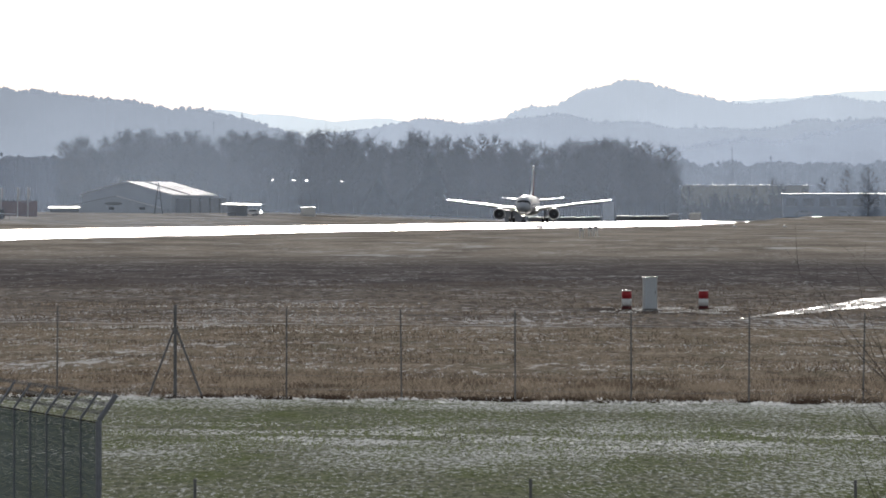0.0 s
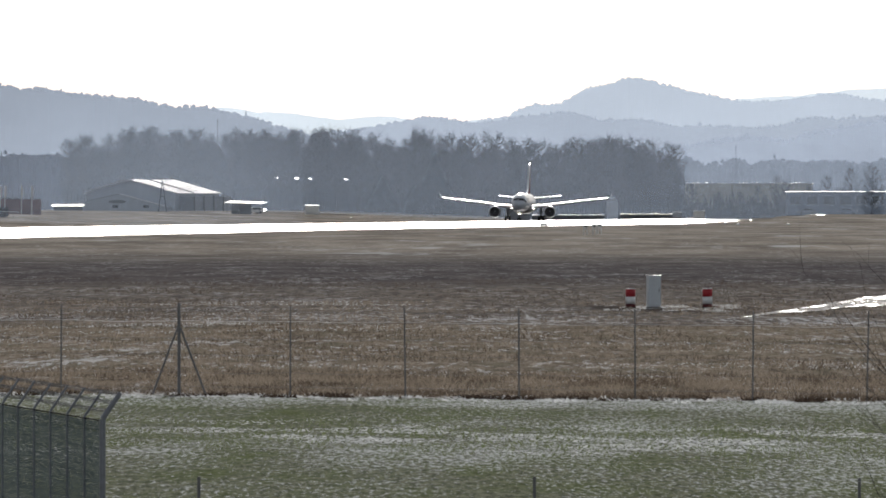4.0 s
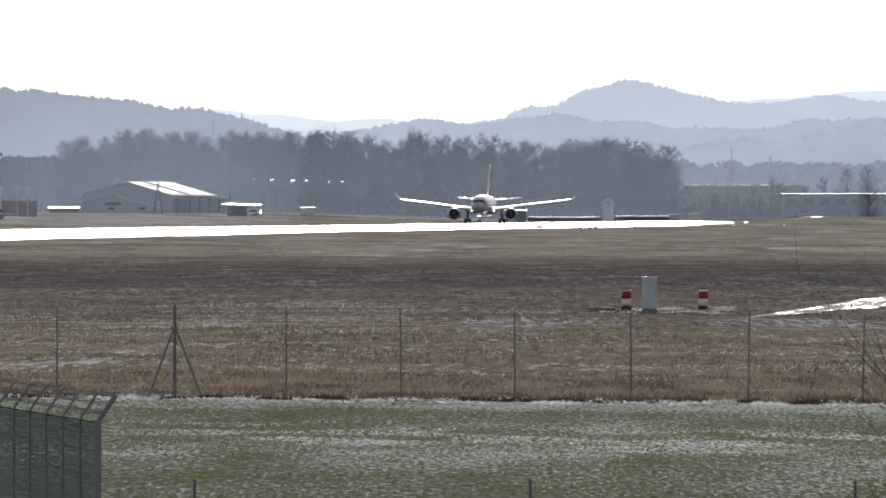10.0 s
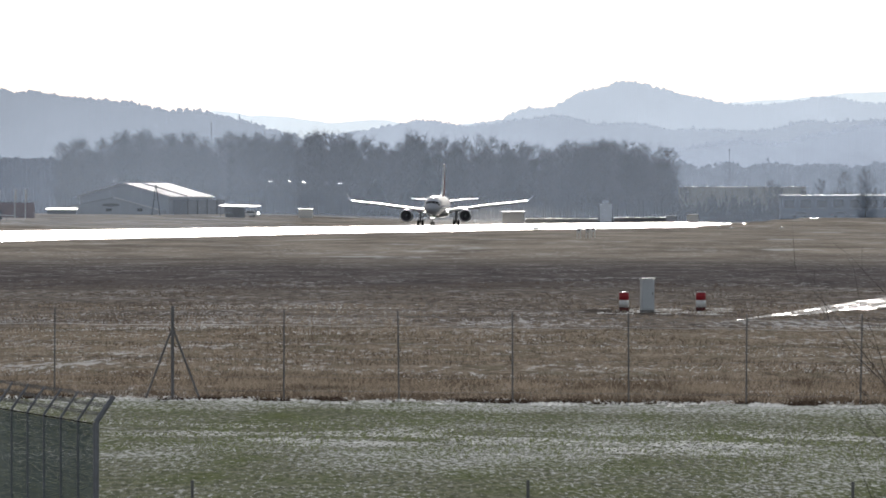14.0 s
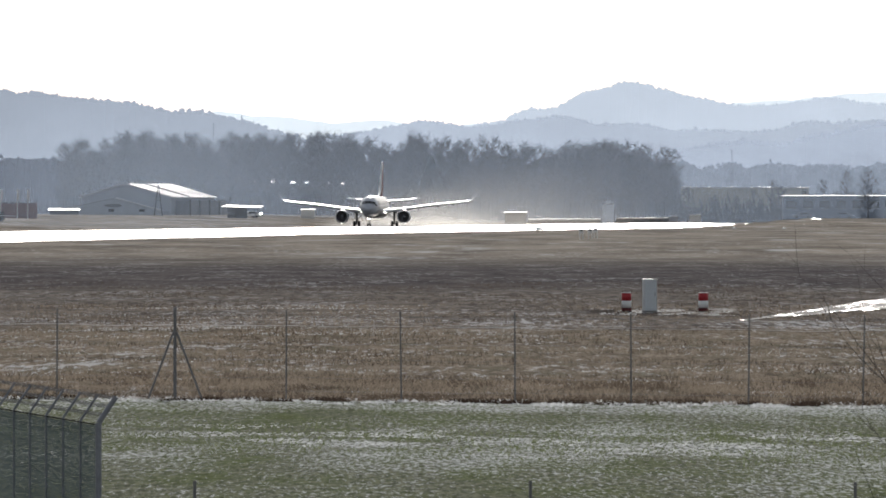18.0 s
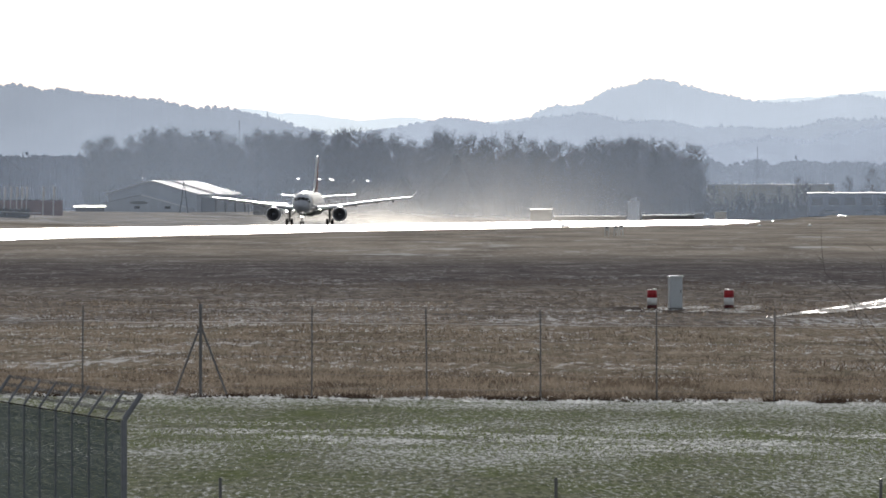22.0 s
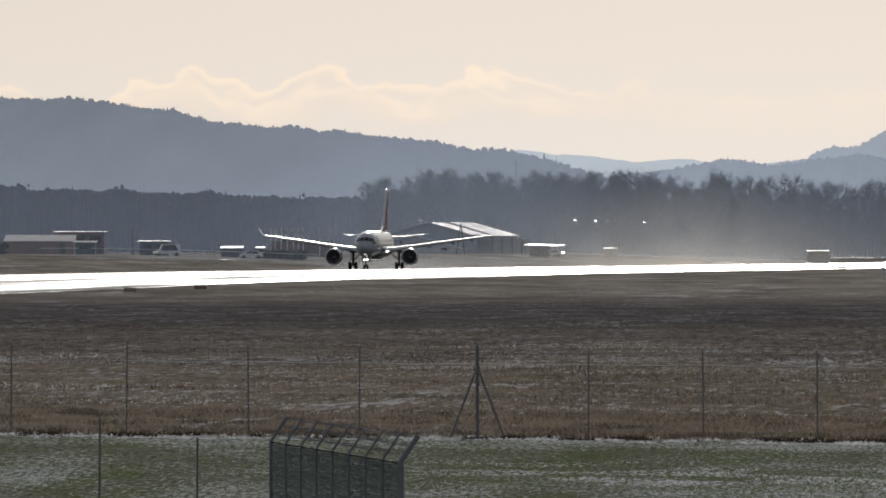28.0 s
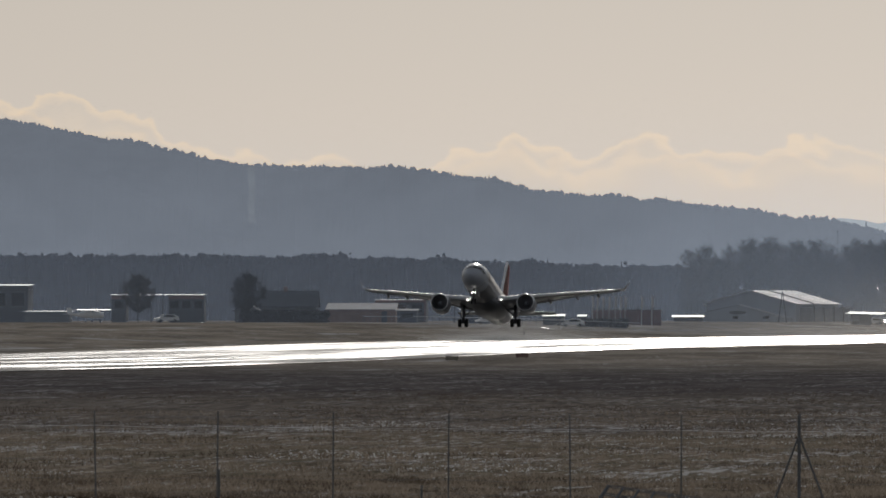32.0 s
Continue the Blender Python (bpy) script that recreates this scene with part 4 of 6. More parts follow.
# along the far apron
flat_hut("brick_store", -47.2, 2750, 12.9, 10, 2.3, BRICK, SLATE, "low brown brick store with a blue-grey lean-to roof", windows=0, door=True, roof_t=1.15, over=0.1)
flat_hut("blue_kiosk", -44.1, 2735, 3.6, 3, 2.1, BLUE_SHED, SLATE, "small blue kiosk before the red-framed hall", "kiosk", roof_t=0.3, windows=1)
red_hall = flat_hut("red_hall", -44.5, 2780, 9.0, 12, 4.1, WALL_DARK, ROOF_SNOW, "dark hall in a red steel frame with a white roof edge", "hall", roof_t=0.05, windows=3)
for x in (-4.5, -1.6, 4.5):
    part("frame_post", a_box(x - 0.16, x + 0.16, -0.35, -0.12, 0, 3.7), WALL_RED, red_hall, "red painted steel post")
part("frame_beam", a_box(-4.66, 4.66, -0.38, -0.12, 3.704, 4.08), WALL_RED, red_hall, "red painted steel beam")
flat_hut("fuel_kiosk", -39.5, 2740, 5.2, 4, 2.5, BLUE_SHED, ROOF_SNOW, "blue kiosk under a thin white canopy", "kiosk", roof_t=0.09, windows=2)
flat_hut("white_roof_shed", -34.3, 2760, 4.0, 4, 1.6, WALL_DARK, ROOF_SNOW, "dark shed with a white roof", "shed", roof_t=0.35, over=0.1)
flat_hut("white_roof_shed", -32.4, 2775, 1.6, 3, 1.7, WALL_DARK, ROOF_SNOW, "small dark shed with a white roof", "shed", roof_t=0.3, over=0.1)
flat_hut("terminal_wing", -70.8, 2700, 7.0, 14, 6.6, WALL_DARK, WALL_PALE, "dark terminal wing with a flat roof", windows=2, roof_t=0.2)
flat_hut("apron_store", -68.2, 2680, 8.0, 8, 1.9, WALL_GREY, ROOF_SNOW, "low grey apron store with a white roof", "store", roof_t=0.09)
def steel_canopy(b, d):
    """A thin roof carried over two dark blocks, open between them."""
    p = spot(b, d)
    r = thing("steel_canopy", Matrix.Translation((p.x, p.y, ground(p.x, p.y))), "thin bright canopy roof over two dark blocks", "canopy")
    slab = a_box(-8.6, 8.6, -0.4, 6.4, 4.9, 4.98)
    for v in slab.verts:
        if v.co.y > 3:
            v.co.z += 0.08
    part("roof", slab, ROOF_SNOW, r, "thin wet roof")
    for x0, x1 in ((-8.3, -5.6), (2.0, 8.4)):
        blk = part("block", a_box(x0, x1, 0, 6, -0.4, 4.896), WALL_DARK, r, "dark cladded block")
        part("red_band", a_box(x0, x1, -0.04, -0.004, 4.2, 4.75), WALL_RED, blk, "dull red fascia")
        n = max(1, int((x1 - x0) / 2))
        for k in range(n):
            x = x0 + (k + 0.5) * (x1 - x0) / n
            part("window", a_box(x - 0.75, x + 0.75, -0.05, 0.03, 2.6, 3.8), WINDOW, blk)
    for x in (-3.6, -1.2, 0.9):
        part("post", a_tube((x, 0.4, -0.2), (x, 0.4, 4.9), 0.09, 0.09, 8), WALL_GREY, r)


steel_canopy(-60.8, 2690)
gable_house("farmhouse", -52.2, 2720, 11, 8, 3.0, 5.6, WALL_GREY, WALL_DARK, "grey farmhouse with a dark gable roof", 0)


gable_house("garden_house", -54.0, 2672, 4.0, 4.2, 2.2, 3.3, WALL_GREY, SLATE, "small gabled garden house behind the hedge", 90)


def hedge(b, d, w, h, seed):
    rnd = random.Random(seed)
    p = spot(b, d)
    r = thing("hedge", Matrix.Translation((p.x, p.y, ground(p.x, p.y))), "dense dark clipped hedge", "hedge")
    v, f = [], []
    for _ in range(1400):
        c = Vector((rnd.uniform(-w / 2, w / 2), rnd.uniform(0, 1.6), h * rnd.random() ** 0.6 * (0.9 + 0.1 * noise.noise((p.x, rnd.random() * 5, 0)))))
        i0 = len(v)
        for k in range(4):
            v.append(c + Vector((rnd.gauss(0, 0.22), rnd.gauss(0, 0.22), rnd.gauss(0, 0.2))))
        f.extend([(i0, i0 + 1, i0 + 2), (i0, i0 + 2, i0 + 3), (i0, i0 + 3, i0 + 1), (i0 + 1, i0 + 3, i0 + 2)])
    raw("foliage", v, f, HEDGE, r)
    part("core", a_box(-w / 2 + 0.3, w / 2 - 0.3, 0.3, 1.3, -0.3, h * 0.85), HEDGE, r)


hedge(-52.3, 2660, 15.8, 2.3, 3)
hedge(-29.5, 3240, 13.0, 2.6, 4)
hedge(14.9, 3560, 7.0, 1.7, 5)
hedge(22.2, 3556, 9.0, 1.0, 7)
hedge(-31.0, 2745, 9.0, 1.5, 6)

# round bare trees on the apron's edge
for i, (b, d, s) in enumerate(((-62.1, 2650, 0.44), (-54.75, 2645, 0.45))):
    t = bare_tree(300 + i, 19.0, 7.2, 3.0, 0.34)
    t.matrix_basis = Matrix.Translation(spot(b, d, ground(d * b / 1000, d)))
    t.scale = (s, s, s)
    tagged(t, "small round bare tree beside the apron", "tree")
for i, (b, d, s) in enumerate(((22.1, 3620, 0.56), (22.6, 3630, 0.5), (24.2, 3600, 0.46), (28.4, 3552, 0.62), (30.4, 3590, 0.5), (27.0, 3620, 0.6), (19.6, 3570, 0.35),
                               (16.4, 3620, 0.45), (18.2, 3630, 0.36), (20.8, 3640, 0.42), (25.4, 3625, 0.5), (31.8, 3610, 0.6), (33.5, 3620, 0.66), (15.6, 3625, 0.55))):
    t = bare_tree(320 + i, 19.0, 4.6, 1.15, 0.14)
    t.matrix_basis = Matrix.Translation(spot(b, d, ground(d * b / 1000, d)))
    t.scale = (s, s, s)
    tagged(t, "bare tree among the far buildings", "tree", "bare trees by the offices")


def a_pole(b, d, h, label, twin=False):
    p = spot(b, d)
    r = thing("utility_pole", Matrix.Translation((p.x, p.y, ground(p.x, p.y))), label, "pole")
    if twin:
        part("leg", a_tube((-0.9, 0, -0.2), (0, 0, h), 0.14, 0.1, 8), WALL_DARK, r)
        part("leg", a_tube((0.9, 0, -0.2), (0.05, 0, h), 0.14, 0.1, 8), WALL_DARK, r)
        part("crossbar", a_tube((-0.5, 0, h * 0.5), (0.5, 0, h * 0.5), 0.07, 0.07, 6), WALL_DARK, r)
    else:
        w = 0.06 if h > 15 else 0.11
        part("shaft", a_tube((0, 0, -0.2), (0, 0, h), w * 1.4, w, 8), WALL_DARK, r)
    part("top_arm", a_box(-0.3, 0.3, -0.04, 0.04, h - 0.5, h - 0.42), WALL_DARK, r)


a_pole(-19.0, 3270, 6.8, "dark timber A-frame pole before the hangar", True)
a_pole(-14.2, 3330, 4.6, "dark timber pole beside the shed")
a_pole(-15.3, 3700, 22.5, "thin tall mast above the wood")
a_pole(19.3, 3900, 19.0, "thin tall mast above far woods")
a_pole(-40.9, 2745, 4.6, "thin pole beside the kiosk")
a_pole(-63.0, 2655, 3.6, "thin pole on the apron")


def flood_lamp(b, d, z):
    p = spot(b, d)
    r = thing("flood_lamp", Matrix.Translation((p.x, p.y, ground(p.x, p.y))), "lit flood lamp on a short post", "lamp")
    part("post", a_tube((0, 0, -0.2), (0, 0, z), 0.06, 0.05, 8), WALL_DARK, r)
    bm = bmesh.new()
    bmesh.ops.create_uvsphere(bm, u_segments=12, v_segments=8, radius=0.24)
    for v in bm.verts:
        v.co = Vector((v.co.x, v.co.y * 0.5 - 0.1, v.co.z + z))
    part("lens", bm, FAR_LAMP, r, "bright lamp lens", True)
    part("housing", a_box(-0.28, 0.28, 0.12, 0.4, z - 0.28, z + 0.28, 0.05), WALL_DARK, r)


flood_lamp(-12.15, 3320, 1.0)


def post_row():
    """Reddish screen wall with white flag posts in front."""
    b, d = -30.2, 2900
    p = spot(b, d)
    r = thing("screen_wall", Matrix.Translation((p.x, p.y, ground(p.x, p.y))), "reddish brown screen wall", "wall")
    part("panel", a_box(-4.5, 9.0, 0, 0.3, -0.3, 2.7), WALL_RED, r)
    part("coping", a_box(-4.6, 9.1, -0.05, 0.35, 2.704, 2.8), WALL_DARK, r)
    first = None
    for k, x in enumerate((-4.3, -3.4, -2.3, -1.1, 0.1, 1.1, 2.0, 5.2, 7.2)):
        m = Matrix.Translation((p.x + x, p.y - 0.6, ground(p.x, p.y)))
        if first is None:
            first = thing("white_post", m, "slim white flag post with a pale limp flag", "flag post", "white posts by the screen wall")
            part("shaft", a_tube((0, 0, -0.2), (0, 0, 5.3), 0.1, 0.08, 8), WHITE_PAINT, first)
            part("cap", a_tube((0, 0, 5.304), (0, 0, 5.4), 0.12, 0.08, 8), WHITE_PAINT, first)
            cloth = a_box(0.085, 0.38, -0.02, 0.02, 3.2, 5.2)
            part("flag", cloth, FLAG, first, "pale flag hanging limp")
        else:
            copy_thing(first, m)


post_row()


def far_fence(y0, b0, b1, h, label):
    """The airfield's far boundary rail."""
    pts = [spot(b0 + (b1 - b0) * i / 40, y0) for i in range(41)]
    r = thing("boundary_rail", Matrix.Translation((0, 0, 0)), label, "fence")
    for p, q in zip(pts, pts[1:]):
        zp, zq = ground(p.x, p.y), ground(q.x, q.y)
        part("rail", a_tube((p.x, p.y, zp + h), (q.x, q.y, zq + h), 0.05, 0.05, 5), WHITE_PAINT, r)
        part("post", a_tube((p.x, p.y, zp - 0.2), (p.x, p.y, zp + h), 0.05, 0.05, 5), WALL_GREY, r)


far_fence(2735, -47, -28.5, 1.1, "low white boundary rail before the sheds")
far_fence(3385, -12.5, -5.5, 0.6, "low pale rail at the field's edge")


def glint_ridges():
    """Low white ridges along the far paving, added for its glints."""
    rnd = random.Random(12)
    spans = [(-8.6, -4.4, 3330), (-3.0, 0.6, 3330), (16.4, 18.6, 3300), (20.2, 21.8, 3280),
             (-66.6, -63.0, 2570), (-69.0, -67.4, 2575), (-59.6, -56.4, 2570), (-35.5, -33.6, 2650), (-43.5, -42.0, 2690), (24.3, 25.4, 3500)]
    for _ in range(34):
        b0 = rnd.uniform(3.5, 24.0)
        spans.append((b0, b0 + rnd.uniform(0.12, 0.55), rnd.uniform(3275, 3345)))
    for _ in range(60):
        b0 = rnd.uniform(5.2, 17.5)
        spans.append((b0, b0 + rnd.uniform(0.06, 0.3), rnd.uniform(3505, 3530)))
    for b0, b1, d in spans:
        n, ring = 40 if b1 - b0 > 1 else 10, []
        for i in range(n + 1):
            b = b0 + (b1 - b0) * i / n
            h = (0.24 if d > 3400 else 0.07) * math.sin(math.pi * min(max(i / n, 0.03), 0.97)) ** 0.3 * (0.75 + 0.5 * noise.noise((b * 3, d, 0))) * rnd.uniform(0.8, 1.1)
            if noise.noise((b * 2.3, d * 0.1, 4)) < -0.05  and b1 - b0 > 1:
                h *= 0.2
            x = d * b / 1000
            g = ground(x, d)
            ring.append([Vector((x, d + 1.6 * math.cos(a) , g - 0.05 + h * math.sin(a) ** 0.8)) for a in (0.0, 0.5, 1.0, 1.57, 2.14, 2.64, math.pi - 0.001)])
        bm = loft(bmesh.new(), ring, close=False, caps=False)
        ob = part("snow_bank", bm, GLINT_WHITE, None, "", True)
        tagged(ob, "low white ridge added for a glint", "snow bank", "snow banks", "structure")


glint_ridges()


def light_aircraft(b, d, turn):
    p = spot(b, d)
    r = thing("light_aircraft", Matrix.Translation((p.x, p.y, ground(p.x, p.y))) @ pose(0, 0, 0, 0, 0, turn), "parked white high-wing light aircraft", "aeroplane")
    secs = ((-3.2, 1.25, 0.12, 0.15), (-2.9, 1.25, 0.45, 0.42), (-1.8, 1.35, 0.55, 0.6), (-0.6, 1.5, 0.56, 0.75), (0.8, 1.45, 0.5, 0.62), (2.6, 1.4, 0.22, 0.28), (4.2, 1.42, 0.06, 0.1))
    part("fuselage", loft(bmesh.new(), [[Vector((w * math.sin(k * 0.5236), y, z + h * math.cos(k * 0.5236))) for k in range(12)] for y, z, w, h in secs]), WHITE_PAINT, r, "", True)
    part("wing", loft(bmesh.new(), [[(x, -1.2, 2.2), (x, -0.9, 2.32), (x, 0.4, 2.24), (x, 0.4, 2.2)] for x in (-5.4, 0.0, 5.4)]), WHITE_PAINT, r, "long white wing")
    part("tailplane", a_box(-1.7, 1.7, 3.6, 4.4, 1.45, 1.53, 0.02), WHITE_PAINT, r)
    part("fin", loft(bmesh.new(), [[(-0.04, 3.2 + z * 0.5, 1.4 + z), (0.04, 3.2 + z * 0.5, 1.4 + z), (0.04, 4.5 + z * 0.15, 1.4 + z), (-0.04, 4.5 + z * 0.15, 1.4 + z)] for z in (0, 1.2)]), WHITE_PAINT, r)
    part("windscreen", a_box(-0.5, 0.5, -1.25, -1.1, 1.6, 2.0, 0.03), WINDOW, r)
    for x, y in ((-1.1, 0.0), (1.1, 0.0), (0.0, -2.4)):
        leg = part("gear_leg", a_tube((x, y, 0.2), (x * 0.4, y, 1.0), 0.04, 0.05, 6), STRUT, r)
        part("wheel", a_tube((x - 0.08, y, 0.2), (x + 0.08, y, 0.2), 0.2, 0.2, 14), RUBBER, leg)


light_aircraft(-65.4, 2640, 60)


def car(b, d, turn, paint, label, long=4.3, high=1.45, category="car"):
    """Parked vehicle: shaped body with cabin, panes, wheels and lamps."""
    p = spot(b, d)
    r = thing("parked_van" if category == "van" else "parked_car", Matrix.Translation((p.x, p.y, ground(p.x, p.y))) @ pose(0, 0, 0, 0, 0, turn), label, category)
    L, H = long / 2, high
    side = [(-L, 0.35), (-L, 0.75), (-L + 0.9, 0.9), (-L + 1.5, H), (L - (0.2 if category == "van" else 0.9), H), (L - 0.1, 0.95), (L, 0.4)]
    body = part("body", loft(bmesh.new(), [[(x, y * (1 if z > -1 else 1), z) for x, z in side] for y in (-0.85, 0.85)]), paint, r)
    part("side_pane", loft(bmesh.new(), [[(x, y, z) for x, z in ((-L + 1.15, 0.95), (-L + 1.6, H - 0.1), (L - 1.1, H - 0.1), (L - 0.6, 0.95))] for y in (-0.87, -0.853)]), WINDOW, body)
    part("side_pane", loft(bmesh.new(), [[(x, y, z) for x, z in ((-L + 1.15, 0.95), (-L + 1.6, H - 0.1), (L - 1.1, H - 0.1), (L - 0.6, 0.95))] for y in (0.853, 0.87)]), WINDOW, body)
    for x in (-L + 0.85, L - 0.85):
        for y in (-0.75, 0.75):
            part("wheel", a_tube((x, y - 0.1, 0.31), (x, y + 0.1, 0.31), 0.31, 0.31, 16), RUBBER, r)
    for y in (-0.6, 0.6):
        part("headlight", a_box(-L - 0.03, -L + 0.02, y - 0.15, y + 0.15, 0.6, 0.74), WHITE_PAINT, body)
        part("tail_light", a_box(L - 0.05, L + 0.02, y - 0.12, y + 0.12, 0.65, 0.85), RED_PAINT, body)


car(-38.6, 2730, 10, WHITE_PAINT, "white van parked beside the blue kiosk", 5.0, 2.1, "van")
car(24.0, 3552, 5, WALL_DARK, "dark car parked before the offices")
car(26.8, 3553, 170, BLUE_SHED, "dull blue car parked before the offices")
car(-60.2, 2640, 20, WHITE_PAINT, "white car parked on the apron")
car(-12.9, 3330, 30, WHITE_PAINT, "white car parked beside the low shed")
car(-33.0, 2720, 0, WHITE_PAINT, "white car parked by the rail")


# ---- airfield fittings ----
def sign_box(b, d, w, h, paint):
    p = spot(b, d)
    r = thing("marker_board", Matrix.Translation((p.x, p.y, ground(p.x, p.y))), "low weathered runway marker board on legs", "sign", "runway marker boards")
    part("board", a_box(-w / 2, w / 2, 0, 0.25, 0.12, h, 0.03), paint, r)
    for s in (-1, 1):
        part("leg", a_tube((s * w * 0.35, 0.12, -0.1), (s * w * 0.35, 0.12, 0.116), 0.04, 0.04, 6), STRUT, r)
    part("top_edge", a_box(-w / 2 + 0.05, w / 2 - 0.05, 0.03, 0.22, h + 0.003, h + 0.05), WALL_GREY, r)


for b, d, paint in ((6.45, 2700, WALL_HAZE), (-41.1, 1585, WALL_MUD), (-36.4, 1640, BRICK)):
    sign_box(b, d, 1.4, 0.5, paint)


def edge_light(b, d):
    p = spot(b, d)
    r = thing("edge_light", Matrix.Translation((p.x, p.y, ground(p.x, p.y))), "white runway edge marker light", "light", "runway edge lights")
    part("base", a_box(-0.42, 0.42, -0.3, 0.3, -0.1, 0.16, 0.04), CABINET, r)
    part("stem", a_tube((0, 0, 0.16), (0, 0, 0.24), 0.06, 0.05, 8), CABINET, r)
    # globe and its glow are added to whiten the marker
    part("globe", a_tube((0, 0, 0.24), (0, 0, 0.34), 0.12, 0.09, 10), EDGE_GLOW, r)


for b, d in ((16.15, 2950), (19.45, 2950), (22.8, 2950), (18.6, 3120), (12.9, 2960)):
    edge_light(b, d)


def field_gear(b, d):
    """Approach-slope lamp units on legs with a small cabinet."""
    p = spot(b, d)
    r = thing("lamp_unit", Matrix.Translation((p.x, p.y, ground(p.x, p.y))), "pale airfield lamp unit on thin legs", "airfield light", "airfield lamp units")
    part("case", a_box(-0.3, 0.3, -0.3, 0.3, 0.75, 1.4, 0.05), WHITE_PAINT, r)
    part("lens", a_box(-0.16, 0.16, -0.34, -0.305, 1.1, 1.28), WINDOW, r)
    for s in (-1, 1):
        for q in (-0.2, 0.2):
            part("leg", a_tube((s * 0.22, q, -0.1), (s * 0.22, q, 0.75), 0.07, 0.07, 6), WHITE_PAINT, r)


for b, d in ((9.25, 1990), (9.85, 2010), (10.2, 2060)):
    field_gear(b, d)


def marker_block(b, d):
    """Round red and white obstacle marker."""
    p = spot(b, d)
    r = thing("obstacle_marker", Matrix.Translation((p.x, p.y, ground(p.x, p.y))) @ pose(0, 0, 0, 0, 0, 8),
              "round red and white banded obstacle marker in the grass", "marker", "obstacle markers")
    part("foot", a_tube((0, 0, -0.1), (0, 0, 0.03), 0.27, 0.27, 20), WALL_DARK, r)
    # lower band: shade near the ground is put into a darker red
    part("red_band", a_tube((0, 0, 0.034), (0, 0, 0.2), 0.235, 0.235, 20), SHADED_RED, r, "dark red lower band with shade in its colour", True)
    part("white_band", a_tube((0, 0, 0.204), (0, 0, 0.54), 0.235, 0.235, 20), WHITE_PAINT, r, "white painted middle band", True)
    part("red_band", a_tube((0, 0, 0.544), (0, 0, 0.9), 0.235, 0.235, 20), RED_PAINT, r, "red painted upper band", True)
    part("lid", a_tube((0, 0, 0.904), (0, 0, 0.95), 0.245, 0.2, 20), WHITE_PAINT, r, "pale lid", True)


def control_cabinet(b, d):
    p = spot(b, d)
    r = thing("control_cabinet", Matrix.Translation((p.x, p.y, ground(p.x, p.y))) @ pose(0, 0, 0, 0, 0, 12),
              "tall pale blue-grey equipment cabinet beside the markers", "cabinet")
    part("plinth", a_box(-0.31, 0.31, -0.25, 0.25, -0.1, 0.1), CONCRETE, r)
    body = part("body", a_box(-0.3, 0.3, -0.24, 0.24, 0.104, 1.56, 0.015), CABINET, r)
    door = part("door", a_box(-0.27, 0.27, -0.262, -0.243, 0.18, 1.5, 0.006), CABINET, r)
    part("handle", a_box(0.19, 0.22, -0.29, -0.264, 0.8, 0.95), DARK_STEEL, door)
    part("roof", a_box(-0.34, 0.34, -0.29, 0.28, 1.564, 1.61, 0.012), WHITE_PAINT, r)


MARK_D = 715
marker_block((1109 - 784) / 26.5, MARK_D)
marker_block((1245 - 784) / 26.5, MARK_D)
control_cabinet((1150 - 784) / 26.5, MARK_D - 5)


# ---- perimeter fence ----
FENCE_Y, FENCE_X = 388.0, (-25.19, -22.05, -19.04, -16.04, -12.87, -10.0, -6.94, -4.06, -1.07, 1.87, 4.88, 7.92, 10.88, 13.9, 16.9, 19.9, -28.2, -31.2, -34.2)


def fence():
    rnd = random.Random(2)
    r = thing("perimeter_fence", Matrix.Translation((0, FENCE_Y, 0)), "tall weathered wire fence on thin steel posts", "fence")
    xs = sorted(FENCE_X)
    for x in xs:
        g, lean = ground(x, FENCE_Y), rnd.uniform(-0.05, 0.05)
        if abs(x + 6.94) < 0.01:
            p = part("brace_post", a_tube((x, 0, g - 0.3), (x, 0, g + 2.36), 0.045, 0.042, 10), DARK_STEEL, r, "stout braced post with two stays")
            for s in (-1, 1):
                part("stay", a_tube((x + s * 0.74, 0.05 * s, g - 0.1), (x + s * 0.03, 0, g + 1.78), 0.027, 0.027, 8), DARK_STEEL, p)
            part("cap", a_tube((x, 0, g + 2.362), (x, 0, g + 2.41), 0.058, 0.03, 10), DARK_STEEL, p)
        else:
            part("post", a_tube((x, 0, g - 0.3), (x + lean, 0, g + 2.34), 0.021, 0.019, 8), DARK_STEEL, r)
    for h in (0.25, 0.62, 1.08, 1.5, 1.95, 2.2):
        pts = []
        for a, b in zip(xs, xs[1:]):
            ga, gb = ground(a, FENCE_Y), ground(b, FENCE_Y)
            pts.append(Vector((a, 0.03, ga + h)))
            pts.append(Vector(((a + b) / 2, 0.03, (ga + gb) / 2 + h - rnd.uniform(0.01, 0.05))))
        ring = ((0.0045, 0), (0, 0.0045), (-0.0045, 0), (0, -0.0045))
        # one wire is brighter: its glint is put into the colour
        part("wire", loft(bmesh.new(), [[p + Vector((0, dy, dz)) for dy, dz in ring] for p in pts]), GLINT_WIRE if h == 1.95 else WIRE, r)


fence()


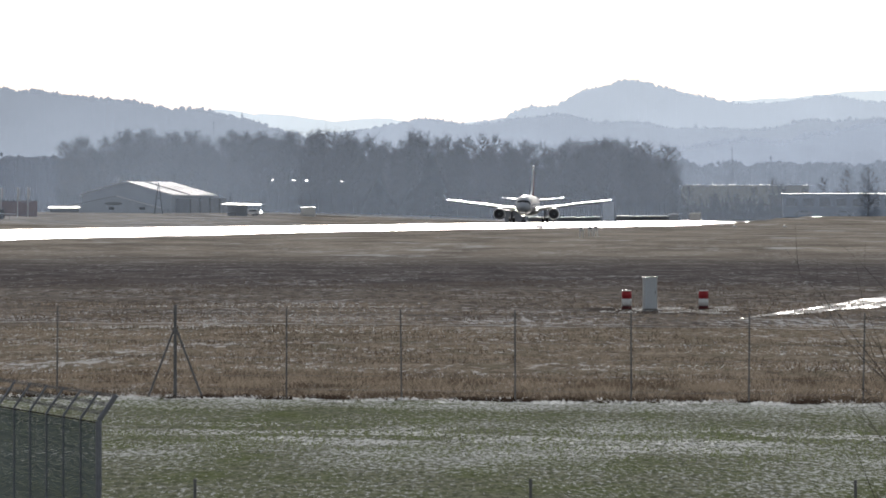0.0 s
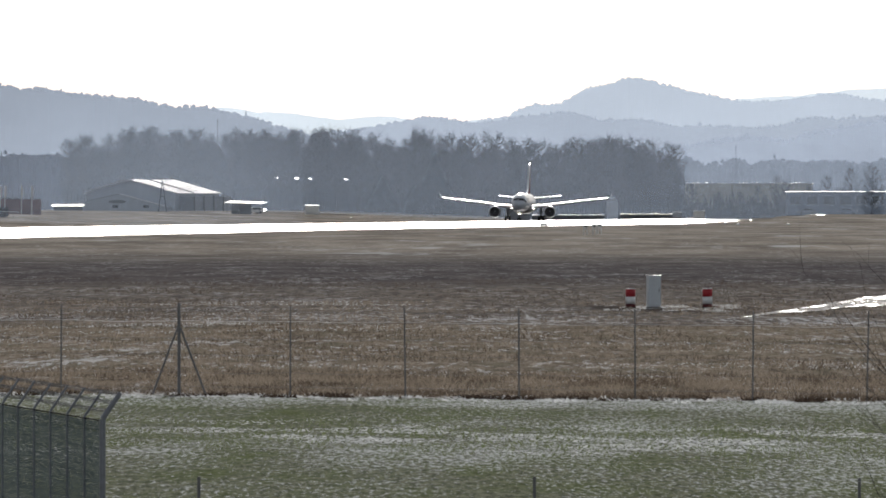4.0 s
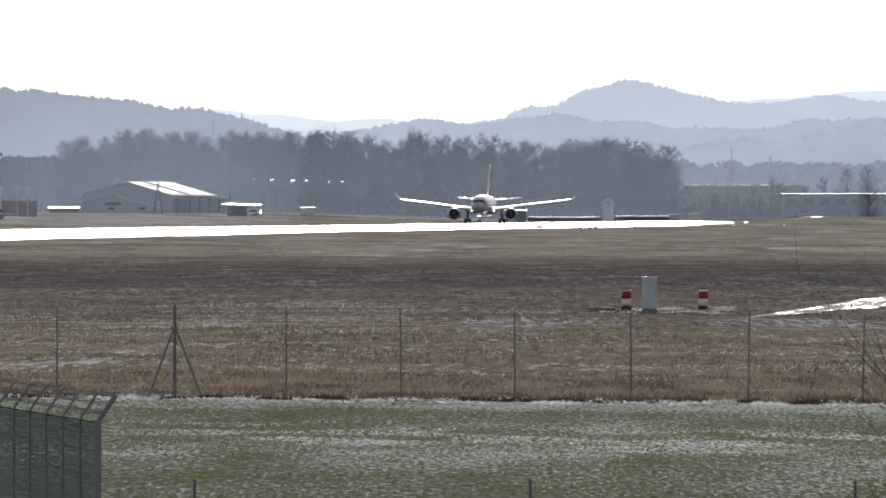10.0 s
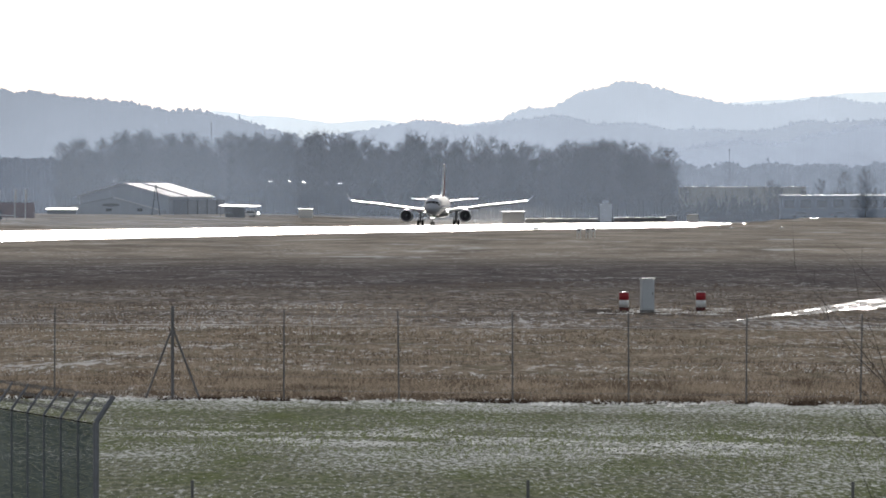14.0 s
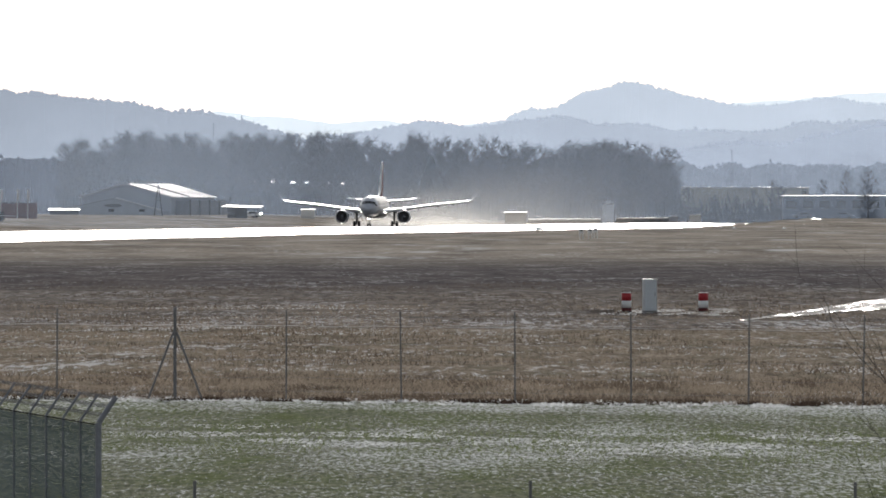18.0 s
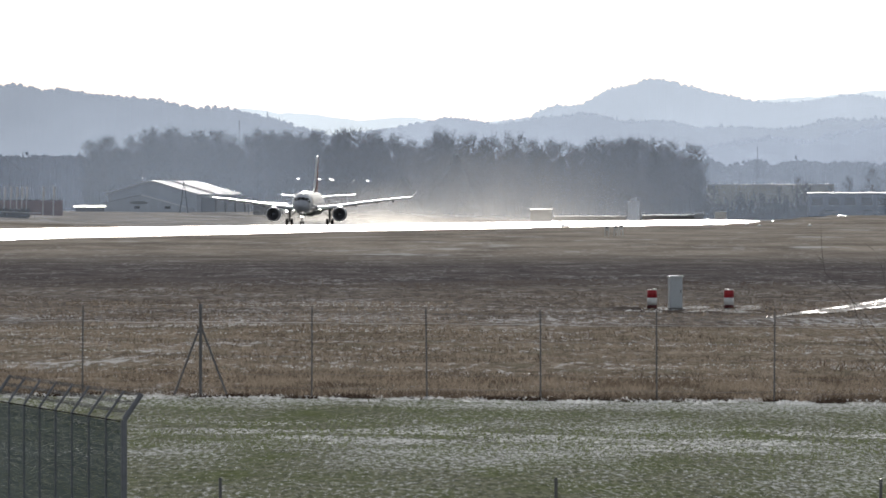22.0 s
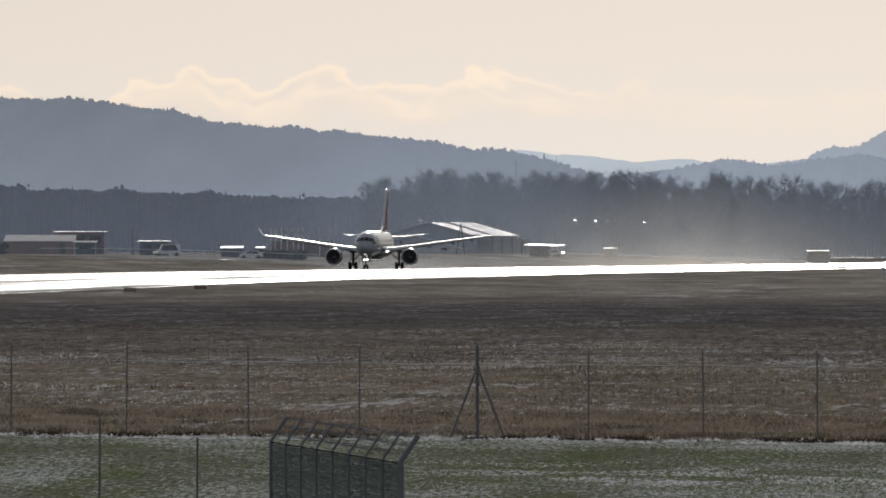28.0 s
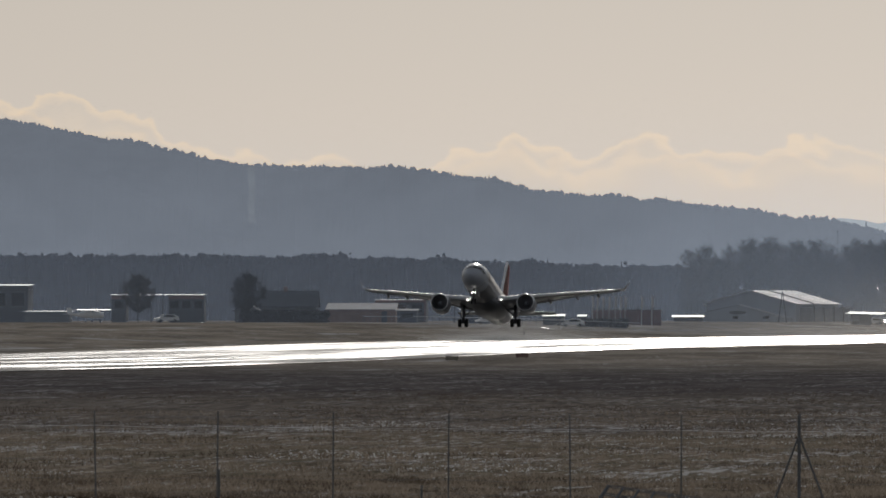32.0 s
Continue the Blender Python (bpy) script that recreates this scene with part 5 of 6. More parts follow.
# ---- screened fence near the spotters' bank ----
def screen_fence():
    r = thing("screened_fence", Matrix.Translation((0, 0, 0)), "steel fence with raked barbed arms and green netting", "fence")
    a, b = Vector((-6.68, 211.0, 0.3)), Vector((-4.37, 190.0, 0.3))
    n = 9
    tops, arms = [], []
    for i in range(n):
        p = a.lerp(b, i / (n - 1))
        g = ground(p.x, p.y)
        thick = 0.04 if i == n - 1 else 0.028 if i == 0 else 0.019
        post = part("post", a_tube((p.x, p.y, g - 0.3), p, thick, thick, 10), FENCE_POST, r, "grey-blue round post")
        q = p + Vector((0.225, 0.02, 0.33))
        part("arm", a_tube(p, q, thick * 0.9, thick * 0.8, 10), FENCE_POST, post)
        tops.append(p)
        arms.append(q)
    for k in range(3):
        f = 0.3 + 0.33 * k
        bm = bmesh.new()
        for i in range(n - 1):
            tube(bm, tops[i].lerp(arms[i], f), tops[i + 1].lerp(arms[i + 1], f), 0.004, 0.004, 4, False)
            for j in range(22):
                c = tops[i].lerp(arms[i], f).lerp(tops[i + 1].lerp(arms[i + 1], f), j / 22)
                tube(bm, c + Vector((-0.02, 0, -0.025)), c + Vector((0.02, 0, 0.025)), 0.003, 0.003, 3, False)
        part("barbed_wire", bm, WIRE, r)
    # knitted netting: close horizontal bands with small gaps, sagging between posts
    for i in range(n - 1):
        v, f = [], []
        p, q = tops[i], tops[i + 1]
        gp, gq = ground(p.x, p.y) + 0.05, ground(q.x, q.y) + 0.05
        rows, cols = 120, 10
        rnd = random.Random(i)
        for j in range(rows):
            for k in range(cols):
                fr = k / (cols - 1)
                sag = 0.012 * math.sin(math.pi * fr)
                z0 = gp + (gq - gp) * fr
                z1 = p.z + (q.z - p.z) * fr - 0.03 - sag
                x, y = p.x + (q.x - p.x) * fr, p.y + (q.y - p.y) * fr
                zz = z0 + (z1 - z0) * j / rows + 0.005 * noise.noise((y * 1.3, j * 0.37, 0))
                hgt = (z1 - z0) / rows * rnd.uniform(0.66, 1.0)
                bulge = 0.006 * math.sin(j * 0.7 + fr * 3)
                v.extend([(x + bulge, y, zz), (x + bulge, y, zz + hgt)])
            for k in range(cols - 1):
                o = (j * cols + k) * 2
                f.append((o, o + 2, o + 3, o + 1))
        raw("netting", v, f, MESH_GREEN, r)
        lift = Vector((0, 0, 0.025))
        part("top_cable", a_tube(p - lift, q - lift, 0.01, 0.01, 5), THICKET, r)


screen_fence()


def stake(b, d, top, thick):
    p = spot(b, d)
    g = ground(p.x, p.y)
    r = thing("fence_stake", Matrix.Translation((p.x, p.y, g)), "slim grey steel stake in the grass", "stake", "grey stakes")
    part("shaft", a_tube((0, 0, -0.3), (0.01, 0, top - g - 0.02), thick, thick, 8), DARK_STEEL, r)
    part("cap", a_tube((0.01, 0, top - g - 0.018), (0.01, 0, top - g + 0.01), thick * 1.2, thick, 8), DARK_STEEL, r)


for x, y, d, th in ((343, 850, 130, 0.014), (937, 850, 130, 0.014), (-223, 845, 130, 0.014), (1512, 852, 130, 0.014), (-360, 668, 200, 0.014), (-187, 704, 192, 0.014), (-556, 740, 200, 0.014), (-719, 640, 205, 0.014)):
    b, z = px(x, y, d)
    stake(b, d, z, th)


def shrub(b, d, seed):
    rnd = random.Random(seed)
    p = spot(b, d)
    g = ground(p.x, p.y)
    r = thing("bare_shrub", Matrix.Translation((p.x, p.y, g)), "bare dark shrub with thin upright twigs", "shrub")
    wood, tw = bmesh.new(), bmesh.new()

    def grow(q, dirn, length, rad, level):
        pts, dd = [q], dirn.copy()
        for s in range(5):
            dd = (dd + Vector((rnd.gauss(0, 0.08), rnd.gauss(0, 0.08), 0.03))).normalized()
            pts.append(pts[-1] + dd * length / 5)
        for s in range(5):
            tube(wood if level == 0 else tw, pts[s], pts[s + 1], rad * (1 - s * 0.16), rad * (1 - (s + 1) * 0.16), 5, False)
        if level < 3:
            for k in range((6, 3, 2)[level]):
                s = rnd.randint(1, 5)
                az = rnd.uniform(0, math.tau)
                nd = (dd + Vector((math.cos(az), math.sin(az), rnd.uniform(-0.1, 0.4))) * rnd.uniform(0.35, 0.8)).normalized()
                grow(pts[s], nd, length * rnd.uniform(0.3, 0.55), rad * 0.5, level + 1)
    for k in range(6):
        lean = Vector((-0.45 + 0.14 * k + rnd.uniform(-0.05, 0.05), rnd.uniform(-0.1, 0.1), 1)).normalized()
        grow(Vector((rnd.gauss(0, 0.08), rnd.gauss(0, 0.1), -0.1)), lean, rnd.uniform(2.6, 3.5), 0.012, 0)
    part("stem", wood, TWIG_NEAR, r)
    part("branch_spray", tw, TWIG_NEAR, r)


shrub(34.9, 170, 21)
shrub(37.2, 168, 24)


# ---- grass ----
def blades(name, label, material, count, area, tall, wide, seed, keep=None, lean=0.35):
    rs = np.random.RandomState(seed)
    x0, x1, y0, y1 = area
    v, f = [], []
    n = 0
    xs, ys = rs.uniform(0, 1, count), rs.uniform(y0, y1, count)
    hs, az, ln = rs.uniform(0.35, 1.0, count) ** 1.3, rs.uniform(0, 6.283, count), rs.normal(0, lean, (count, 2))
    for i in range(count):
        y = ys[i]
        x = y / 1000 * (x0 + (x1 - x0) * xs[i])
        if keep and not keep(x, y, hs[i]):
            continue
        h, w = tall * hs[i], wide * (0.6 + 0.8 * hs[i])
        g = ground(x, y) - 0.02
        c, s = math.cos(az[i]) * w, math.sin(az[i]) * w
        tx, ty = ln[i] * h
        v.extend([(x - c, y - s, g), (x + c, y + s, g), (x + tx * 0.5 + c * 0.6, y + ty * 0.5 + s * 0.6, g + h * 0.6), (x + tx, y + ty, g + h)])
        f.extend([(n, n + 1, n + 2), (n, n + 2, n + 3)])
        n += 4
    return tagged(raw(name, v, f, material), label, "grass", kind="stuff")


def clumpy(scale, cut, seed):
    return lambda x, y, h: noise.noise((x * scale, y * scale * 0.4, seed)) > cut + 0.2 * (h - 0.5)


BEAR = (-78, 33)
blades("dry_grass", "tall dry straw-coloured grass along the fence", STRAW, 110000, (*BEAR, 387.5, 440), 0.24, 0.006, 1, clumpy(0.45, -0.05, 1), 0.4)
blades("withered_stalks", "dark withered stalks at the fence foot", STRAW_DARK, 36000, (*BEAR, 386.5, 398), 0.22, 0.009, 2, clumpy(1.3, 0.0, 2), 0.5)
blades("fence_litter", "dark dead weeds and litter along the fence line", LITTER, 26000, (*BEAR, 384, 389.8), 0.17, 0.022, 8, clumpy(0.8, 0.1, 9), 0.9)
blades("brown_weeds", "dark brown weeds among the straw", STRAW_DARK, 60000, (*BEAR, 388, 445), 0.2, 0.009, 9, clumpy(0.3, -0.02, 7), 0.45)
blades("frosted_lawn", "small clumps of snow caught in the lawn", FROST, 90000, (*BEAR, 225, 384), 0.03, 0.05, 12, clumpy(0.3, 0.0, 14), 1.2)
blades("fence_snow", "crumbled snow along the fence line", FROST, 16000, (*BEAR, 380, 390), 0.11, 0.07, 13, clumpy(0.9, 0.08, 15), 0.9)
blades("soil_snow", "crumbled snow beside the cabinet and markers", FROST, 5000, (10.5, 19.5, 694, 735), 0.07, 0.08, 15, clumpy(0.6, 0.12, 18), 0.9)
blades("frosted_field", "thin snow caught in the field grass", FROST, 60000, (*BEAR, 392, 760), 0.05, 0.05, 14, clumpy(0.14, 0.06, 16), 0.9)
blades("field_grass", "rough brown field grass with darker tufts", STRAW, 90000, (*BEAR, 430, 760), 0.2, 0.012, 3, clumpy(0.12, -0.1, 3), 0.4)
blades("field_tufts", "dark brown rough tufts in the field", STRAW_DARK, 90000, (*BEAR, 420, 980), 0.22, 0.013, 4, clumpy(0.10, 0.02, 4), 0.4)
blades("lawn_grass", "short green winter lawn grass", BLADE, 50000, (*BEAR, 252, 384), 0.075, 0.012, 5, clumpy(0.35, -0.3, 5), 0.6)


# ---- the airliner ----
def ring_at(y, zc, rw, rh, n=28):
    return [Vector((rw * math.sin(k * math.tau / n), y, zc + rh * math.cos(k * math.tau / n))) for k in range(n)]


# stations of the fuselage: along, centre height, half width, half height (nose towards -y, 0 at the main gear)
BODY = [(-18.3, 3.22, 0.05, 0.05), (-18.15, 3.23, 0.38, 0.36), (-17.7, 3.27, 0.78, 0.76), (-17.0, 3.36, 1.13, 1.12), (-16.0, 3.50, 1.46, 1.50),
        (-14.8, 3.60, 1.65, 1.73), (-13.2, 3.65, 1.74, 1.84), (-11.0, 3.66, 1.75, 1.86), (0.0, 3.66, 1.75, 1.86), (7.0, 3.66, 1.75, 1.86),
        (9.8, 3.80, 1.62, 1.70), (12.7, 4.12, 1.28, 1.34), (15.6, 4.50, 0.78, 0.86), (17.4, 4.74, 0.38, 0.46), (18.0, 4.82, 0.12, 0.16)]


def body_at(y, ang, grow=1.0):
    for (a, za, wa, ha), (b, zb, wb, hb) in zip(BODY, BODY[1:]):
        if a <= y <= b:
            f = (y - a) / (b - a)
            return Vector(((wa + (wb - wa) * f) * grow * math.sin(ang), y, za + (zb - za) * f + (ha + (hb - ha) * f) * grow * math.cos(ang)))


def patch(bm, y0, y1, a0, a1, grow, n=5, slant=0.0):
    g = [[bm.verts.new(body_at(y0 + (y1 - y0) * i / n + slant * j / n, a0 + (a1 - a0) * j / n, grow)) for i in range(n + 1)] for j in range(n + 1)]
    for j in range(n):
        for i in range(n):
            bm.faces.new((g[j][i], g[j][i + 1], g[j + 1][i + 1], g[j + 1][i]))
    return bm


def aerofoil(x, y, z, chord, thick, n=14):
    """Section from the leading edge (-y) back."""
    up = [Vector((x, y + chord * (k / n) ** 1.5, z + thick * chord * 1.3 * (math.sqrt(k / n) * (1 - k / n) + 0.02 * (1 - k / n)))) for k in range(n + 1)]
    lo = [Vector((x, y + chord * (k / n) ** 1.5, z - thick * chord * 0.8 * (math.sqrt(k / n) * (1 - k / n) + 0.02 * (1 - k / n)))) for k in range(n - 1, 0, -1)]
    return up + lo


def sections(bm, secs):
    loft(bm, [aerofoil(*s) for s in secs])
    return bm


WING = [(0.8, -5.6, 2.55, 7.6, 0.13), (1.7, -5.0, 2.62, 7.0, 0.13), (5.6, -2.9, 3.12, 4.5, 0.145), (10.0, -0.6, 3.72, 3.2, 0.15), (16.0, 2.6, 4.50, 1.75, 0.15),
        (16.5, 2.95, 4.62, 1.55, 0.09), (16.9, 3.35, 4.86, 1.25, 0.08), (17.5, 4.1, 5.85, 0.55, 0.07)]


def wing_at(x):
    for a, b in zip(WING, WING[1:]):
        if a[0] <= x <= b[0]:
            f = (x - a[0]) / (b[0] - a[0])
            return [a[i] + (b[i] - a[i]) * f for i in range(5)]


def washout(bm):
    """The outer wing is twisted nose-down, so its trailing edge rides higher."""
    for v in bm.verts:
        x = min(max(v.co.x, 0.9), 17.4)
        v.co.z += 0.075 * step(2.5, 11.0, x) * max(0.0, v.co.y - wing_at(x)[1])
    return bm


def flip(bm, s):
    if s < 0:
        for v in bm.verts:
            v.co.x *= -1
        bmesh.ops.reverse_faces(bm, faces=bm.faces)
    return bm


def wheel(r, w):
    bm = bmesh.new()
    prof = [(-w / 2, r * 0.55), (-w / 2, r * 0.86), (-w * 0.36, r * 0.97), (0, r), (w * 0.36, r * 0.97), (w / 2, r * 0.86), (w / 2, r * 0.55)]
    loft(bm, [[Vector((x, rr * math.cos(k * math.tau / 24), rr * math.sin(k * math.tau / 24))) for k in range(24)] for x, rr in prof])
    hub = bmesh.new()
    loft(hub, [[Vector((x, rr * math.cos(k * math.tau / 16), rr * math.sin(k * math.tau / 16))) for k in range(16)]
               for x, rr in ((-w * 0.54, r * 0.2), (-w * 0.51, r * 0.5), (w * 0.51, r * 0.5), (w * 0.54, r * 0.2))])
    return bm, hub


def airliner():
    r = thing("airliner", pose(0, 0, 0), "white twin-jet airliner with a red fin on its take-off run", "aeroplane")
    body = part("fuselage", loft(bmesh.new(), [ring_at(*b) for b in BODY]), WHITE, r, "white fuselage", True)
    # grey belly with its shade put into the colour, and the wing-body fairing
    part("belly", patch(bmesh.new(), -15.5, 9.6, radians(112), radians(248), 1.006, 10), BELLY, body, "grey belly, darkened for its shade", True)
    part("cheat_line", patch(bmesh.new(), -13.0, 8.8, radians(96), radians(103), 1.005, 6), NACELLE, body, "dark stripe along the side", True)
    part("cheat_line", patch(bmesh.new(), -13.0, 8.8, radians(257), radians(264), 1.005, 6), NACELLE, body, "dark stripe along the side", True)
    bm = loft(bmesh.new(), [ring_at(y, z, w, h, 20) for y, z, w, h in ((-7.5, 2.25, 0.5, 0.25), (-6.0, 2.3, 1.5, 0.7), (-3.0, 2.35, 2.05, 0.95), (1.5, 2.35, 2.1, 0.95), (4.5, 2.4, 1.5, 0.7), (6.5, 2.5, 0.5, 0.3))])
    part("wing_fairing", bm, BELLY, r, "grey wing root fairing", True)
    for m in (1, -1):
        for a0, a1, y0, y1, sl in ((2, 34, -17.58, -16.72, 0.14), (36, 61, -17.34, -16.36, 0.42), (63, 82, -16.84, -15.95, 0.3)):
            part("windscreen", patch(bmesh.new(), y0, y1, radians(a0) * m, radians(a1) * m, 1.016, 4, sl), GLASS, body, "dark cockpit window", True)
    first = None
    for s in (-1, 1):
        for k in range(23):
            y = -11.5 + k * 0.86
            if first is None:
                first = part("cabin_window", patch(bmesh.new(), -0.13, 0.13, radians(74), radians(84), 1.008, 2), GLASS, body).data
            else:
                o = new("cabin_window", first)
                o.parent = body
            o = body.children[-1]
            o.location = (0, y, 0)
            if s < 0:
                o.rotation_euler = (0, 0, math.pi)
        for y in (-13.4, 9.2):
            part("cabin_door", patch(bmesh.new(), y - 0.42, y + 0.42, radians(52) * s, radians(104) * s, 1.004, 4), BELLY, body, "", True)
    for s in (-1, 1):
        w = part("wing", flip(washout(sections(bmesh.new(), WING[:6])), s), WING_PAINT, r, "swept grey wing with a bright leading edge", True)
        part("winglet", flip(sections(bmesh.new(), WING[5:]), s), WHITE, w, "upturned blended winglet", True)
        bm = loft(bmesh.new(), [[p + Vector((0, -0.02, 0.02)) for p in [aerofoil(*q)[-1]] + aerofoil(*q)[:7]] for q in WING[1:6]], close=False, caps=False)
        lip = bmesh.new()
        for a, b in zip(WING[1:6], WING[2:6]):
            tube(lip, (a[0], a[1] - 0.01, a[2] + 0.05), (b[0], b[1] - 0.01, b[2] + 0.05), 0.075, 0.06, 10, False)
        part("leading_lip", flip(lip, s), POLISHED, w, "polished wing leading edge", True)
        part("slat", flip(washout(bm), s), LEADING, w, "polished leading edge", True)
        for x in (3.6, 7.6, 11.0, 13.6):
            _, y, z, c, _ = wing_at(x)
            bm = loft(bmesh.new(), [ring_at(yy, zz, ww, hh, 10) for yy, zz, ww, hh in ((y + c * 0.35, z - 0.16, 0.05, 0.05), (y + c * 0.6, z - 0.32, 0.17, 0.2), (y + c * 0.95, z - 0.36, 0.16, 0.18), (y + c * 1.2, z - 0.28, 0.03, 0.03))])
            for v in bm.verts:
                v.co.x += x
            part("flap_fairing", flip(washout(bm), s), BELLY, w, "", True)
        bm = bmesh.new()
        for a, b in zip(WING[1:4], WING[2:5]):
            va = [Vector((q[0], q[1] + q[3] * 0.93 + dy, q[2] - 0.05 + dz)) for q in (a, b) for dy, dz in ((0, 0), (0.55 * q[3] / 5, -0.12 * q[3] / 5), (0.55 * q[3] / 5, -0.17 * q[3] / 5), (0, -0.1))]
            loft(bm, [va[:4], va[4:]])
        part("flap", flip(washout(bm), s), BELLY, w, "partly lowered flap")
        # engine: cowl with a real intake, fan, core and pylon
        ex, ez = 5.48, 1.83
        eng = new("engine")
        eng.parent = r
        eng.location = (s * ex, -7.2, ez)
        n = 32

        def er(y, rad):
            return [Vector((rad * math.sin(k * math.tau / n), y, rad * math.cos(k * math.tau / n))) for k in range(n)]
        eng2 = loft(bmesh.new(), [er(*q) for q in ((0.12, 1.0), (0.0, 1.06), (0.06, 1.11), (0.4, 1.19), (1.2, 1.24), (2.4, 1.16), (3.4, 0.95), (3.4, 0.9), (2.2, 0.95))], caps=False)
        cowl = part("cowl", eng2, NACELLE, eng, "dark glossy engine cowl", True)
        part("intake_lip", loft(bmesh.new(), [er(*q) for q in ((0.14, 0.985), (0.0, 1.02), (-0.045, 1.06), (0.0, 1.10), (0.1, 1.135))], caps=False), LEADING, cowl, "polished intake lip", True)
        part("intake_duct", loft(bmesh.new(), [er(*q) for q in ((0.14, 0.985), (0.9, 0.93), (1.5, 0.93))], caps=False), INTAKE, eng, "", True)
        fan = bmesh.new()
        for k in range(18):
            a0 = k * math.tau / 18
            pts = []
            for rad, sw, tw in ((0.25, 0.0, 0.10), (0.6, 0.05, 0.14), (0.92, 0.16, 0.17)):
                for e in (-1, 1):
                    aa = a0 + sw + e * tw * 0.9 / (0.4 + rad)
                    pts.append(fan.verts.new((rad * math.sin(aa), 0.95 + e * 0.06, rad * math.cos(aa))))
            fan.faces.new((pts[0], pts[1], pts[3], pts[2]))
            fan.faces.new((pts[2], pts[3], pts[5], pts[4]))
        part("fan", fan, FAN, eng, "dark fan blades")
        part("spinner", loft(bmesh.new(), [er(*q) for q in ((0.45, 0.02), (0.6, 0.15), (0.8, 0.25), (1.0, 0.3))]), NACELLE, eng, "", True)
        part("core_wall", loft(bmesh.new(), [er(*q) for q in ((1.5, 0.93), (1.52, 0.05))]), INTAKE, eng)
        part("exhaust_cone", loft(bmesh.new(), [er(*q) for q in ((2.6, 0.62), (3.8, 0.5), (4.6, 0.2), (4.9, 0.03))]), STRUT, eng, "", True)
        bm = loft(bmesh.new(), [[Vector((x, y, z)) for x, y, z in ((-0.14, y0, z0), (0.14, y0, z0), (0.2, y1, z1), (-0.2, y1, z1))] for y0, z0, y1, z1 in ((1.0, 1.15, 1.6, 1.2), (3.0, 0.9, 4.6, 1.35), (6.0, 0.9, 6.6, 1.25))])
        part("pylon", bm, WHITE, eng)
        # tailplane
        part("tailplane", flip(sections(bmesh.new(), [(0.3, 12.2, 4.5, 3.4, 0.1), (3.2, 14.0, 4.75, 2.4, 0.1), (6.3, 16.0, 5.05, 1.35, 0.11)]), s), WING_PAINT, r, "grey tailplane", True)
        bm = loft(bmesh.new(), [[p + Vector((0, -0.02, 0.02)) for p in [aerofoil(*q)[-1]] + aerofoil(*q)[:7]] for q in ((0.9, 12.57, 4.55, 3.2, 0.1), (3.2, 14.0, 4.75, 2.4, 0.1), (6.2, 15.94, 5.04, 1.39, 0.11))], close=False, caps=False)
        part("leading_edge", flip(bm, s), LEADING, r, "polished tailplane leading edge", True)
        # main gear
        gear = new("main_gear")
        gear.parent = r
        gear.location = (s * 3.36, 0, 0)
        part("strut", a_tube((0, 0, 0.55), (-s * 0.1, 0, 2.9), 0.15, 0.19, 12), STRUT, gear, "", True)
        part("side_brace", a_tube((0, 0.05, 1.3), (-s * 1.5, 0.1, 2.6), 0.08, 0.08, 8), STRUT, gear)
        part("gear_door", a_box(s * 0.28 - 0.03, s * 0.28 + 0.03, -0.5, 0.5, 1.25, 2.7, 0.02), BELLY, gear)
        part("axle", a_tube((-0.5, 0, 0.55), (0.5, 0, 0.55), 0.09, 0.09, 10), STRUT, gear)
        for q in (-0.42, 0.42):
            t, h = wheel(0.55, 0.42)
            tyre = part("tyre", t, RUBBER, gear, "black tyre", True, Matrix.Translation((q, 0, 0.55)))
            part("hub", h, STRUT, tyre, "", True)
        lamp = bmesh.new()
        bmesh.ops.create_uvsphere(lamp, u_segments=10, v_segments=6, radius=0.085)
        for v in lamp.verts:
            v.co += Vector((s * 2.15, -5.05, 2.55))
        part("wing_lamp", lamp, LAMP, r, "lit landing lamp in the wing root", True)
    bm = bmesh.new()
    fin = [(6.2, 5.2, 9.0), (10.2, 6.3, 6.4), (14.2, 10.3, 3.4), (15.2, 11.3, 2.7), (15.8, 11.45, 1.9)]
    rings = []
    for y, z, c in fin:
        t = 0.018 * c if z > 5.6 else 0.016 * c
        rings.append([Vector((dx * t, y + f * c, z)) for f, dx in ((0, 0), (0.06, 0.55), (0.3, 1), (0.65, 0.7), (1, 0.04), (0.65, -0.7), (0.3, -1), (0.06, -0.55))])
    fn = part("fin", loft(bm, rings), FIN_RED, r, "red swept fin", True)
    bm = bmesh.new()
    for a, b in zip(fin, fin[1:]):
        tube(bm, (0, a[0] - 0.02, a[1]), (0, b[0] - 0.02, b[1]), 0.18, 0.13, 8, False)
    part("fin_leading_edge", bm, POLISHED, fn, "polished leading edge", True)
    # nose gear
    gear = new("nose_gear")
    gear.parent = r
    gear.location = (0, -15.1, 0)
    part("strut", a_tube((0, 0, 0.35), (0, -0.1, 2.2), 0.09, 0.11, 12), STRUT, gear, "", True)
    part("axle", a_tube((-0.3, 0, 0.36), (0.3, 0, 0.36), 0.06, 0.06, 8), STRUT, gear)
    for q in (-0.24, 0.24):
        t, h = wheel(0.36, 0.22)
        tyre = part("tyre", t, RUBBER, gear, "black tyre", True, Matrix.Translation((q, 0, 0.36)))
        part("hub", h, STRUT, tyre, "", True)
        part("gear_door", a_box(q * 2.2 - 0.02, q * 2.2 + 0.02, 0.1, 1.5, 1.15, 1.85, 0.01), BELLY, gear)
        lamp = bmesh.new()
        bmesh.ops.create_uvsphere(lamp, u_segments=10, v_segments=6, radius=0.085)
